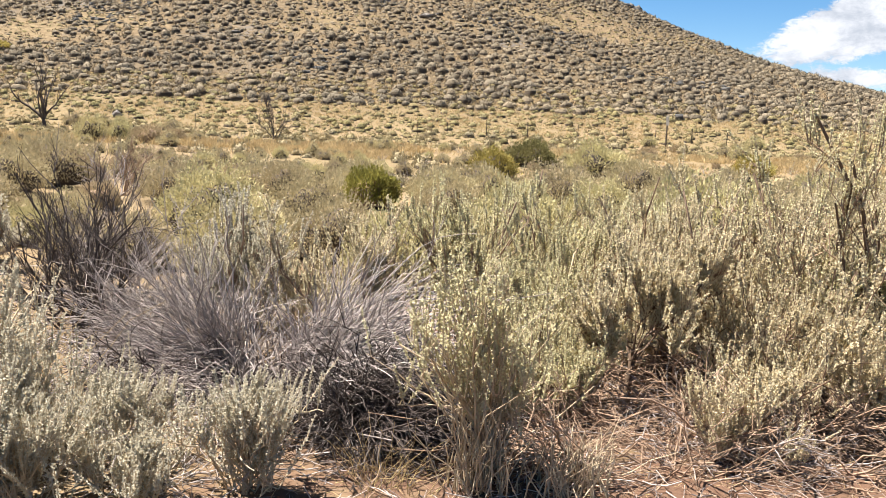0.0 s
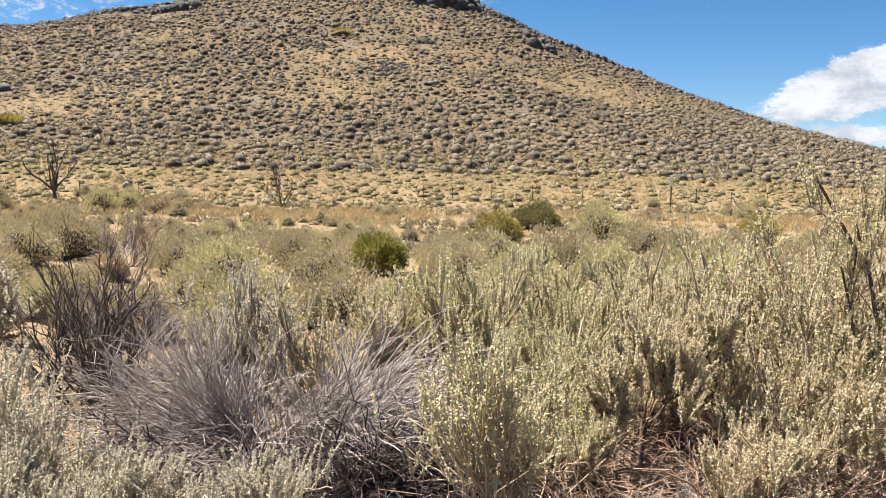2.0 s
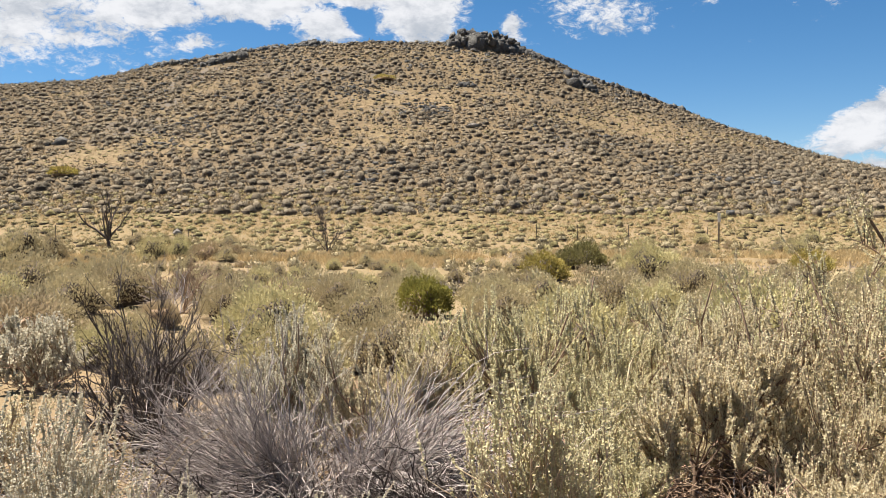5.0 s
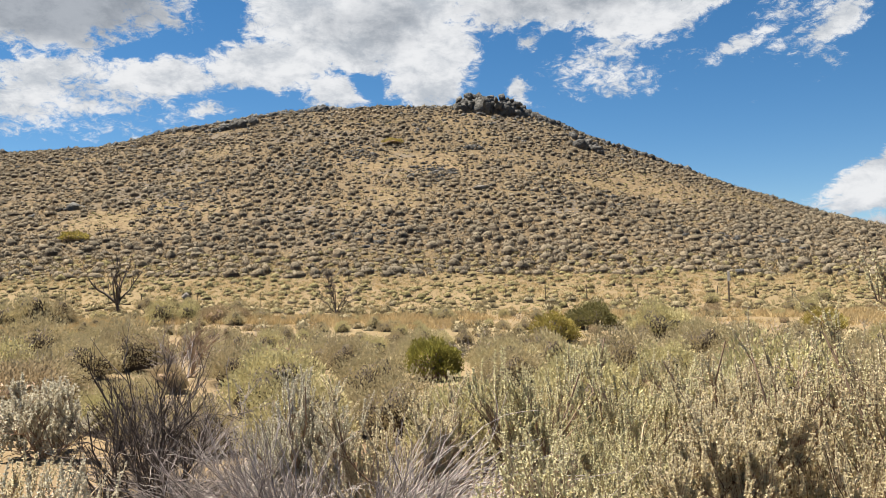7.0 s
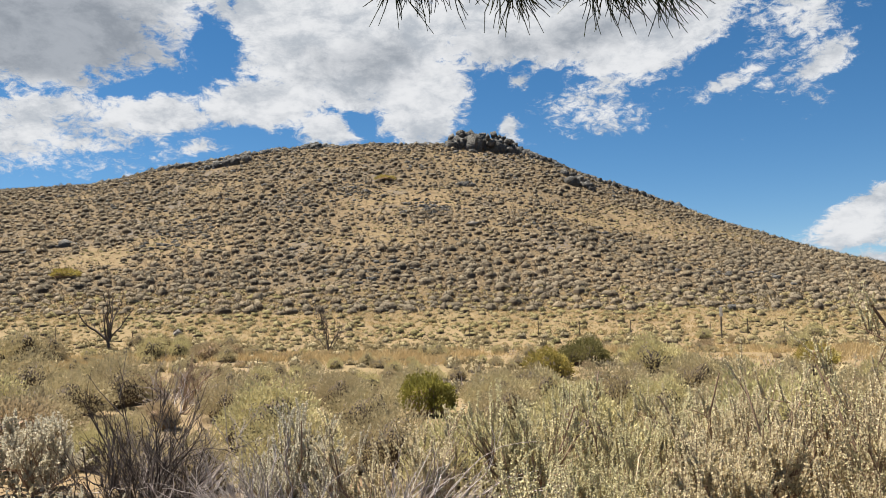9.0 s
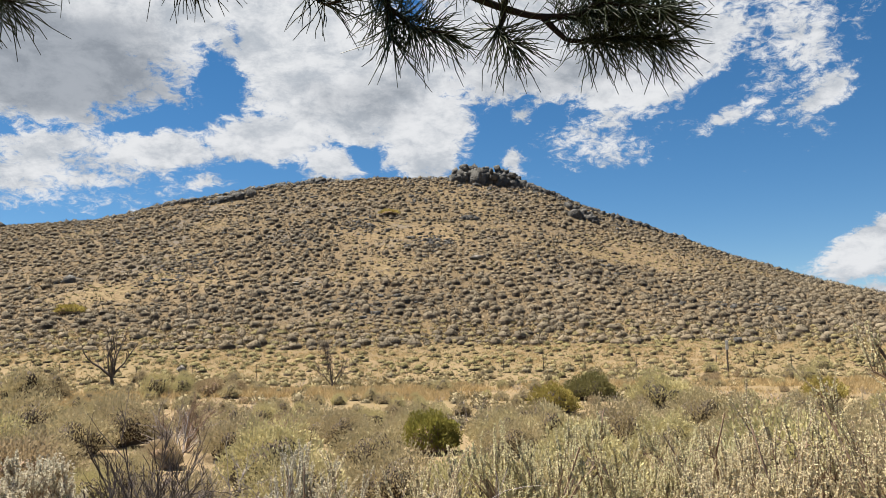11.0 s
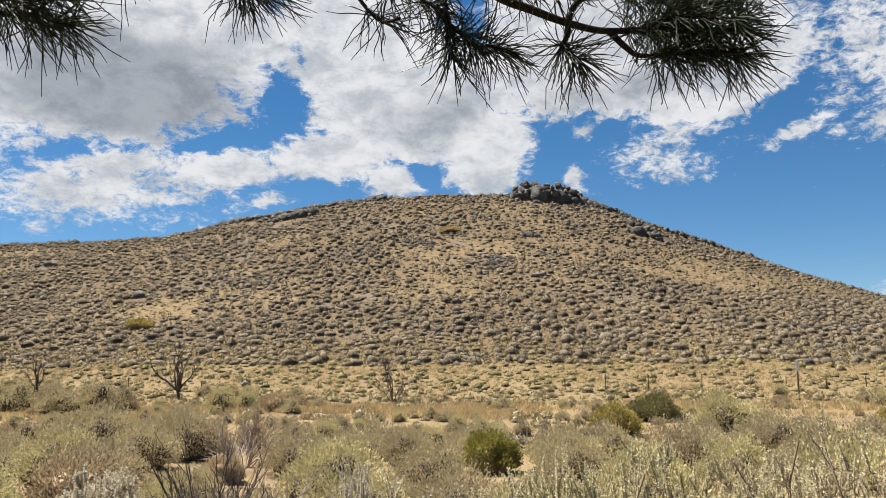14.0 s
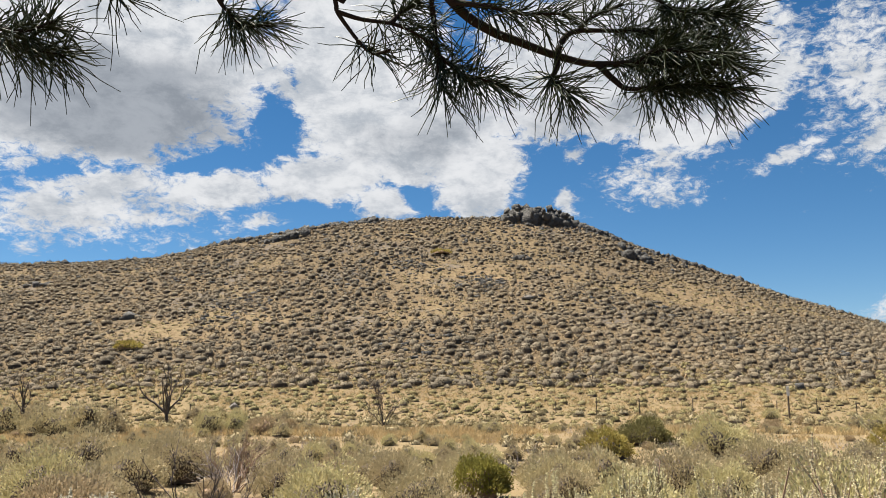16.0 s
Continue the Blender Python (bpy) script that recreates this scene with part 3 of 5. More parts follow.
# ------------------------------------------------------------------ the near shrubs
def saltbush(label, seed, x, y, high, wide, leaf_mat, stem_mat, stems=24, wands=430, leaves=36000, leaf=0.0165, spread=66,
             wand=0.38, upright=0.80, bare=0.10, trunk=0.0, turn=0.0, lean=0.0, stout=1.0, twig_mat=None):
    wands, leaves, wand = int(wands * 1.35), int(leaves * 1.8), wand * (0.42 + 0.20 * high)
    return put(leafy_shrub("saltbush", label, seed, high, wide, stems, wands, leaves, leaf * 1.12, leaf_mat, stem_mat, trunk=trunk, wand=wand,
                           spread=spread, upright=upright, bare=bare, lean=lean, split=True, stout=stout, twig_mat=twig_mat), x, y, turn=turn)


saltbush("pale green saltbush with a bare forked brown trunk", 11, 1.44, 4.50, 1.08, 0.95, SALTBUSH_TAN, DARK_STEM, 8, 380, 30000, trunk=0.34, bare=0.62, spread=48, stout=1.0, wand=0.34, twig_mat=BROWN_STEM)
saltbush("narrow fan of yellow-green saltbush wands", 12, 0.50, 3.55, 0.96, 0.46, SALTBUSH, PALE_STALK, 30, 180, 10500, 0.0145, spread=19, wand=0.40, upright=0.84, bare=0.50, stout=0.8)
saltbush("tall yellow-green saltbush in seed", 13, 0.66, 5.9, 1.12, 1.5, SALTBUSH, BROWN_STEM)
saltbush("tan saltbush full of dry seed wings", 14, -0.15, 5.6, 1.0, 1.25, SALTBUSH_TAN, BROWN_STEM, leaf=0.0165)
saltbush("pale grey-green saltbush beside a dead shrub", 15, -0.95, 6.2, 1.0, 1.2, SALTBUSH_PALE, BROWN_STEM)
saltbush("tall yellow-green saltbush behind the forked one", 16, 1.55, 6.7, 1.05, 1.5, SALTBUSH, BROWN_STEM)
saltbush("broad straw-coloured saltbush with arching branches", 17, 2.35, 4.95, 1.36, 1.6, SALTBUSH_TAN, BROWN_STEM, 36, 600, 44000, upright=0.55)
saltbush("tall straw-coloured saltbush behind the arching one", 106, 2.85, 5.6, 1.45, 1.5, SALTBUSH_TAN, BROWN_STEM, 26, 520, 34000)
saltbush("tall straw-coloured saltbush with dark stems", 18, 3.05, 4.95, 1.72, 1.4, SALTBUSH, DARK_STEM, 30, 760, 46000, spread=55, twig_mat=BROWN_STEM)
saltbush("low pale grey-green saltbush on bare soil", 19, -0.54, 3.38, 0.47, 0.56, SALTBUSH_PALE, PALE_STALK, 20, 150, 12000, 0.0125, spread=46, wand=0.8, upright=0.88)
saltbush("low pale grey-green saltbush among twigs", 20, -1.12, 3.72, 0.38, 0.80, SALTBUSH_PALE, PALE_STALK, 22, 170, 12000, 0.0125, wand=0.6, upright=0.80)
saltbush("small pale saltbush on sandy soil", 111, -0.98, 3.22, 0.32, 0.55, SALTBUSH_PALE, PALE_STALK, 18, 130, 9000, 0.0125, wand=0.6, upright=0.75)
saltbush("small pale saltbush with dry stalks", 112, -1.42, 3.22, 0.42, 0.60, SALTBUSH_PALE, PALE_STALK, 18, 150, 10000, 0.0125, wand=0.6, upright=0.78)
saltbush("pale saltbush mixed with dry stalks", 21, -1.62, 3.6, 0.80, 1.0, SALTBUSH_PALE, PALE_STALK, 30, 300, 24000, 0.0135, wand=0.5, upright=0.80)
saltbush("tan saltbush filling the gap behind the forked one", 109, 1.95, 5.45, 0.85, 1.0, SALTBUSH_TAN, BROWN_STEM, 24, 340, 22000, upright=0.7)
saltbush("small green saltbush under the forked one", 22, 0.95, 4.6, 0.58, 0.45, SALTBUSH, BROWN_STEM, 20, 240, 16000, 0.0150, wand=0.45)
saltbush("leafy tan saltbush close behind the forked one", 113, 1.72, 5.2, 0.92, 0.95, SALTBUSH_TAN, PALE_STALK, 26, 380, 24000, 0.0155, upright=0.75)
saltbush("leafy pale saltbush close behind the fan", 114, 1.18, 5.25, 0.90, 0.85, SALTBUSH, PALE_STALK, 26, 360, 22000, 0.0155, upright=0.75)
saltbush("pale leafy saltbush beside the forked one", 110, 2.18, 4.9, 0.80, 0.75, SALTBUSH_TAN, PALE_STALK, 26, 340, 24000, 0.0155, wand=0.45, upright=0.7)
saltbush("tan saltbush with bare lower stems", 23, 2.05, 5.9, 1.1, 1.3, SALTBUSH_TAN, BROWN_STEM)
saltbush("small dry saltbush among fallen twigs", 24, 1.75, 3.75, 0.42, 0.7, SALTBUSH_TAN, PALE_STALK, 20, 170, 9500, 0.0135, wand=0.5)
saltbush("pale saltbush at the edge of the dead shrubs", 25, -2.9, 5.3, 0.60, 1.1, SALTBUSH_TAN, BROWN_STEM, 22, 280, 16000, 0.0175)
saltbush("low pale saltbush on fallen brush", 104, 1.02, 4.3, 0.50, 0.7, SALTBUSH, PALE_STALK, 22, 240, 15000, 0.0145)
saltbush("low straw-coloured saltbush on fallen brush", 105, 2.15, 4.2, 0.78, 0.9, SALTBUSH_TAN, BROWN_STEM, 22, 260, 16000, 0.0145)
saltbush("low straw-coloured saltbush at the heap of twigs", 101, 2.75, 4.2, 0.95, 1.2, SALTBUSH_TAN, PALE_STALK, 26, 320, 19000, 0.0155)
saltbush("yellow-green saltbush in the second row", 28, 2.6, 7.4, 0.98, 1.8, SALTBUSH, BROWN_STEM, 22, 340, 10000, 0.028)
saltbush("grey-green saltbush in the second row", 29, -4.0, 8.3, 0.72, 1.4, SALTBUSH_PALE, BROWN_STEM, 22, 320, 9000, 0.028)
saltbush("tall saltbush in the second row", 30, 4.2, 6.6, 1.2, 1.8, SALTBUSH_TAN, BROWN_STEM, 22, 340, 10000, 0.028)
def sprawling_shrub(label, seed, x, y, fans, mat, thick=0.0055):
    """A dead shrub of long whippy branches that arch out of one root in a few sheaves.
    fans: heading of the sheaf (x, y, z), how loose it is, branches, length, how far the ends hang."""
    r = np.random.RandomState(seed)
    ob = thing("dead_shrub", label, "dead shrub")
    for lean, loose, count, reach, hang in fans:
        way = unit(unit(np.array([lean], float)) + r.normal(size=(count, 3)) * loose)
        way[:, 2] = np.abs(way[:, 2])
        start = r.normal(size=(count, 3)) * np.array([0.05, 0.05, 0.02])
        start[:, 2] = np.abs(start[:, 2])
        size = reach * (0.55 + 0.55 * r.rand(count))
        main = bend(start, way, size, 8, r, 0.14, -hang)
        side_at, along, which, t = on_sticks(main, r, count * 4, 0.3, 0.98)
        side = bend(side_at, unit(along + r.normal(size=side_at.shape) * 0.22), size[which] * (0.18 + 0.25 * r.rand(len(which))), 5, r, 0.15, -hang * 0.5)
        for p in (main, side):
            p[..., 2] = np.maximum(p[..., 2], 0.012)
        fat = np.linspace(1.0, 0.4, 8)[None] * thick * (0.55 + 0.8 * r.rand(count, 1) ** 2)
        for i in range(0, count, 6):
            part("branch", tubes(main[i:i + 1], fat[i:i + 1] * 1.2, 5), mat, ob)
        tagged(part("branch_mass", tubes(main, fat, 4), mat, ob), kind="stuff")
        tagged(part("twig_mass", tubes(side, np.linspace(0.6, 0.3, 5)[None] * thick * (0.6 + 0.5 * r.rand(len(which), 1)), 3), mat, ob), kind="stuff")
    return put(ob, x, y)


sprawling_shrub("dead grey shrub with fine arching twigs", 31, -0.80, 4.92, (
    ((-0.6, 0.1, 0.75), 0.22, 110, 0.84, 0.08), ((-1.0, -0.1, 0.35), 0.20, 130, 0.95, 0.14), ((-0.1, 0.1, 1.0), 0.22, 50, 0.70, 0.06),
    ((-0.8, -0.6, 0.25), 0.22, 60, 0.70, 0.16), ((0.5, -0.5, 0.5), 0.3, 40, 0.6, 0.2)), GREY_TWIG)
sprawling_shrub("collapsed dead grey shrub with trailing twigs", 32, -0.46, 4.60, (
    ((0.7, 0.0, 0.85), 0.22, 270, 0.95, 0.28), ((1.0, -0.15, 0.5), 0.18, 290, 1.05, 0.26), ((0.75, -0.5, 0.7), 0.20, 200, 0.90, 0.36),
    ((0.2, 0.1, 1.0), 0.3, 50, 0.62, 0.14)), GREY_TWIG, 0.0055)
# dark twig colour stands in for shade under and before the grey shrub
sprawling_shrub("fallen twigs under the collapsed shrub, coloured dark as shade", 38, -0.05, 4.25, (
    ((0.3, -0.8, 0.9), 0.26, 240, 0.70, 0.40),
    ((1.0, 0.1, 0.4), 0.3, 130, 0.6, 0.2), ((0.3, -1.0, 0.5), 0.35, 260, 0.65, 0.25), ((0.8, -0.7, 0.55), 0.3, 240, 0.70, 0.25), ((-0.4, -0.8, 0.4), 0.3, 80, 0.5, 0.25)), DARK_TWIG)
# low twigs, coloured dark to carry the shade of the hollow
shade_tangle = put(bare_shrub("dead_shrub", "sunken tangle of twigs coloured dark as shade", 102, 0.36, 1.2, 60, 420, 500, DARK_TWIG, 0.009, 40, 90, -0.15, group="tangles of fallen twigs"), 0.12, 4.2)
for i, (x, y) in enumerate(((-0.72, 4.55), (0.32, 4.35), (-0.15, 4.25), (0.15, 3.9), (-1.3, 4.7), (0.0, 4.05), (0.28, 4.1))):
    again(shade_tangle, x, y, turn=35 + 71 * i, size=0.9 + 0.1 * (i % 3))
put(bare_shrub("dead_shrub", "dead shrub of dark blackened branches", 33, 0.90, 1.7, 26, 250, 850, DARK_TWIG, 0.0125, 5, 66, 0.10, split=True), -2.02, 6.0)
put(bare_shrub("dead_shrub", "fine grey dead brush behind the blackened shrub", 44, 0.70, 1.5, 40, 420, 1300, GREY_TWIG, 0.0065, 10, 70, 0.05), -2.0, 6.5)
put(bare_shrub("dead_shrub", "heap of fallen brown brush under the saltbush", 34, 0.42, 1.9, 44, 340, 600, BROWN_STEM, 0.009, 45, 90, -0.1), 2.10, 4.05)
put(bare_shrub("dead_shrub", "low tangle of brown twigs below the saltbush", 35, 0.40, 1.5, 40, 300, 500, BROWN_STEM, 0.008, 40, 90, -0.1), 1.05, 4.55)
put(bare_shrub("dead_shrub", "low grey tangle in front of the dead shrubs", 36, 0.45, 1.3, 40, 300, 500, GREY_TWIG, 0.008, 40, 90, -0.1), -0.55, 4.25)
put(bare_shrub("dead_shrub", "dead twiggy brush beside the blackened shrub", 37, 0.6, 1.4, 40, 360, 900, GREY_TWIG, 0.009, 20, 85, -0.05), -1.35, 5.35)


def fallen_limb(label, seed, points, thick, twigs, mat):
    """A thick branch lying on the litter, with brittle side twigs fanning off it."""
    r = np.random.RandomState(seed)
    ob = thing("fallen_branch", label, "branch")
    x, y = points[0][:2]
    base = np.array([x, y, float(land(x, y))])
    ob.matrix_basis = pose(*base)
    spine = np.array([(px, py, float(land(px, py)) + pz) for px, py, pz in points]) - base
    t = np.linspace(0, len(points) - 1, 14)
    spine = np.stack([np.interp(t, np.arange(len(points)), spine[:, k]) for k in range(3)], -1)
    spine[1:-1] += r.normal(size=(12, 3)) * 0.008
    part("limb", tubes(spine[None], np.linspace(thick, thick * 0.3, 14)[None] * (0.85 + 0.3 * r.rand(1, 14)), 8), mat, ob)
    root, along, _, _ = on_sticks(spine[None], r, twigs, 0.1, 1.0)
    way = unit(along * 0.5 + np.array([-0.55, -0.1, 0.10]) + r.normal(size=(twigs, 3)) * 0.45)
    st = bend(root, way, 0.2 + 0.5 * r.rand(twigs), 6, r, 0.22, -0.12)
    st[..., 2] = np.maximum(st[..., 2], 0.01)
    tagged(part("twig_mass", tubes(st, np.linspace(0.005, 0.0018, 6)[None] * (0.6 + 0.8 * r.rand(twigs, 1)), 4), mat, ob), kind="stuff")
    return ob


fallen_limb("thick dark fallen branch under the saltbush", 107, ((2.62, 3.45, 0.03), (2.50, 3.80, 0.07), (2.42, 4.15, 0.10), (2.36, 4.42, 0.10), (2.0, 4.62, 0.12), (1.75, 4.7, 0.16)), 0.026, 240, DARK_STEM)
fallen_limb("thin grey fallen branch on reddish litter", 108, ((1.05, 3.75, 0.04), (0.86, 3.62, 0.06), (0.70, 3.66, 0.05), (0.55, 3.80, 0.08)), 0.013, 60, BROWN_STEM)
brown_tangle = put(bare_shrub("dead_shrub", "flattened tangle of brown and tan twigs", 39, 0.34, 1.3, 36, 230, 320, BROWN_STEM, 0.0055, 50, 90, -0.1, group="tangles of fallen twigs"), 0.95, 3.95)
for i, (x, y) in enumerate(((1.65, 4.45), (2.70, 3.85), (1.45, 3.62), (2.95, 4.5), (1.25, 4.2), (2.2, 3.55), (0.95, 3.65), (1.9, 4.15))):
    again(brown_tangle, x, y, turn=50 + 77 * i, size=0.85 + 0.1 * (i % 3))
grey_tangle = put(bare_shrub("dead_shrub", "flattened tangle of grey twigs", 40, 0.36, 1.3, 36, 230, 320, GREY_TWIG, 0.0055, 50, 90, -0.1, group="tangles of fallen twigs"), -1.55, 4.75)
for i, (x, y) in enumerate(((1.95, 3.7), (-1.2, 4.3), (2.3, 4.6), (-2.4, 4.6), (1.55, 4.0), (2.55, 4.2), (-0.9, 3.45), (0.65, 4.75))):
    again(grey_tangle, x, y, turn=20 + 83 * i, size=0.85 + 0.1 * (i % 3))


# dry stalks and litter between the shrubs
put(grass_tuft("dry_grass", "bunch of pale dry stalks at a shrub's foot", 71, 0.50, 0.42, 110, PALE_STALK, 30, 0.009), 0.46, 3.42)
put(grass_tuft("dry_grass", "bunch of pale dry stalks on reddish litter", 72, 0.32, 0.55, 120, PALE_STALK, 38, 0.009), 0.86, 3.36)
put(grass_tuft("dry_grass", "long dry grass leaning over a saltbush", 73, 0.75, 0.8, 110, STRAW, 42, 0.005, seeds=500), -1.95, 4.25)
put(grass_tuft("dry_grass", "thin dry grass on reddish litter", 74, 0.28, 0.7, 80, STRAW, 60, 0.004), 0.05, 3.45)


def litter(name, label, count, seed, mat, x0, x1, y0, y1, length, thick):
    r = np.random.RandomState(seed)
    x, y = x0 + (x1 - x0) * r.rand(count), y0 + (y1 - y0) * r.rand(count)
    a = r.rand(count) * 6.283
    way = np.stack([np.cos(a), np.sin(a), r.normal(size=count) * 0.22], -1)
    st = bend(np.stack([x, y, land(x, y) + 0.012 + 0.03 * r.rand(count) ** 2], -1), way, length * (0.4 + r.rand(count)), 4, r, 0.25)
    low = land(st[..., 0], st[..., 1]) + thick
    st[..., 2] = np.maximum(st[..., 2], low)
    ob = new(name, mesh_from(name, *tubes(st, np.full((count, 4), thick) * (0.5 + r.rand(count, 1)), 3), mat))
    return tagged(ob, label, "litter", kind="stuff")


litter("twig_litter", "fallen grey twigs strewn on the soil", 3600, 81, GREY_TWIG, -3.2, 3.6, 2.9, 7.0, 0.16, 0.0022)
litter("brown_litter", "fallen brown stems strewn on the soil", 3200, 82, BROWN_STEM, -3.2, 3.6, 2.9, 7.0, 0.10, 0.0024)
litter("straw_litter", "dry straw strewn on the soil", 2600, 83, STRAW, -3.2, 3.6, 2.9, 9.0, 0.08, 0.0014)

# ------------------------------------------------------------------ the flat between the near shrubs and the hill
rng = np.random.RandomState(77)
FLAT = "sagebrush on the flat"


def sage_kinds(seed, lobes, leaves, leaf, twigs, sprigs):
    made = []
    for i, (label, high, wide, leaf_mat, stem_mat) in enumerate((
            ("grey-green sagebrush on the sandy flat", 0.80, 1.35, SAGE, SAGE_WOOD_SHADE), ("low grey sagebrush on the sandy flat", 0.66, 1.45, SAGE, SAGE_WOOD_SHADE),
            ("pale green sagebrush on the sandy flat", 0.85, 1.2, SAGE_GREEN, SAGE_WOOD_SHADE), ("dry tan shrub on the sandy flat", 0.62, 1.1, RUSTY, BROWN_STEM))):
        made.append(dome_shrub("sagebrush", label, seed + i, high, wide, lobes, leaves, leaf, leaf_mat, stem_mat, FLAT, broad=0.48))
    made.append(bare_shrub("dead_shrub", "small dead grey shrub on the flat", seed + 5, 0.70, 1.2, 12, twigs, sprigs, GREY_TWIG, 0.012, 5, 66, 0.1, group="dead shrubs on the flat"))
    return made


NEAR_KINDS, FAR_KINDS = sage_kinds(41, 34, 7500, 0.038, 80, 160), sage_kinds(141, 24, 2600, 0.058, 50, 90)
used = set()


def plant(ob, *where, **how):
    if ob.name in used:
        return again(ob, *where, **how)
    used.add(ob.name)
    return put(ob, *where, **how)


taken = [(5.7, 31.5, 1.6), (3.6, 27.0, 1.3), (7.4, 28.5, 1.4), (-3.75, 12.7, 1.3), (-3.2, 10.6, 0.9), (-0.15, 14.6, 1.0), (-0.1, 12.6, 0.9)]
for x, y, kind, size in ((-5.0, 9.9, 3, 1.25), (-5.5, 11.4, 0, 1.0), (-6.3, 11.9, 2, 1.1), (-5.7, 8.6, 2, 1.0), (-2.15, 10.6, 2, 1.05), (-4.75, 15.3, 4, 1.2),
                         (-3.55, 14.9, 1, 1.1), (-2.35, 18.5, 1, 1.2), (-8.5, 17.2, 0, 1.4), (-6.9, 15.5, 1, 1.25), (-6.6, 17.3, 0, 1.3), (-8.9, 22.0, 0, 1.3),
                         (-1.5, 9.9, 1, 0.8), (0.1, 7.7, 2, 0.85), (1.5, 8.6, 2, 1.05), (-1.4, 8.0, 2, 0.9), (0.85, 8.0, 0, 0.85), (2.3, 9.2, 1, 1.1), (3.5, 8.6, 2, 1.2), (-2.4, 8.4, 0, 0.75), (-3.3, 9.3, 1, 0.6), (-4.4, 11.5, 1, 0.7), (-2.7, 13.2, 0, 0.8), (-4.6, 13.9, 3, 0.7), (-4.0, 9.8, 2, 0.55), (1.2, 14.3, 1, 0.9), (-0.55, 9.4, 0, 0.85), (-1.0, 11.6, 0, 0.9), (0.5, 10.2, 1, 0.8), (3.1, 14.8, 0, 1.1),
                         (3.6, 16.0, 1, 1.1), (6.3, 16.5, 1, 1.3), (5.7, 18.0, 0, 1.2)):
    plant(NEAR_KINDS[kind], x, y, turn=x * 40, size=size)
    taken.append((x, y, size))
count = 0
for trial in range(4000):
    y = 8.6 + 29.0 * rng.rand() ** 1.05
    x = (rng.rand() * 2 - 1) * (0.68 * y + 1.0)
    size = 0.85 + 0.8 * rng.rand() ** 1.3
    # the brush stays low in the swale
    size = min(size, (1.42 - 0.040 * y - float(land(x, y))) / 0.85 * (0.75 + 0.3 * rng.rand()))
    if y > 22 and rng.rand() < 0.75:
        size = max(size, 0.36 + 0.22 * rng.rand())
    if size < 0.30 or 33.4 < y < 35.8:
        continue
    if any((x - a) ** 2 + (y - b) ** 2 < (0.72 * (c + size)) ** 2 for a, b, c in taken):
        continue
    taken.append((x, y, size))
    kind = rng.choice(5, p=[0.30, 0.22, 0.18, 0.16, 0.14])
    plant((NEAR_KINDS if y < 17 else FAR_KINDS)[kind], x, y, turn=rng.rand() * 360, size=size, tall=0.85 + 0.25 * rng.rand())
    count += 1
    if count >= 260:
        break
# the shrubs beyond the track, tall on the bank
for i in range(50):
    x, y = -27 + 54 * rng.rand(), 36.0 + 8.0 * rng.rand()
    plant(FAR_KINDS[rng.choice(5, p=[0.3, 0.3, 0.2, 0.12, 0.08])], x, y, turn=rng.rand() * 360, size=0.42 + 0.5 * rng.rand() ** 2, tall=0.9)
for i in range(13):
    plant(FAR_KINDS[rng.choice(3, p=[0.45, 0.3, 0.25])], -25.5 + 0.72 * i, 36.6 + 0.5 * rng.normal(), turn=rng.rand() * 360, size=1.2 + 0.35 * rng.rand(), tall=1.15)
for x, y, size in ((-12.6, 37.0, 1.2), (-11.4, 37.4, 1.0), (-10.2, 37.2, 1.25), (-9.2, 37.8, 1.0), (9.6, 38.0, 0.9), (12.4, 38.4, 0.8), (16.5, 37.5, 0.9)):
    plant(FAR_KINDS[rng.choice([2, 3])], x, y, turn=rng.rand() * 360, size=size, tall=1.1)

# ------------------------------------------------------------------ stuff on the hillside


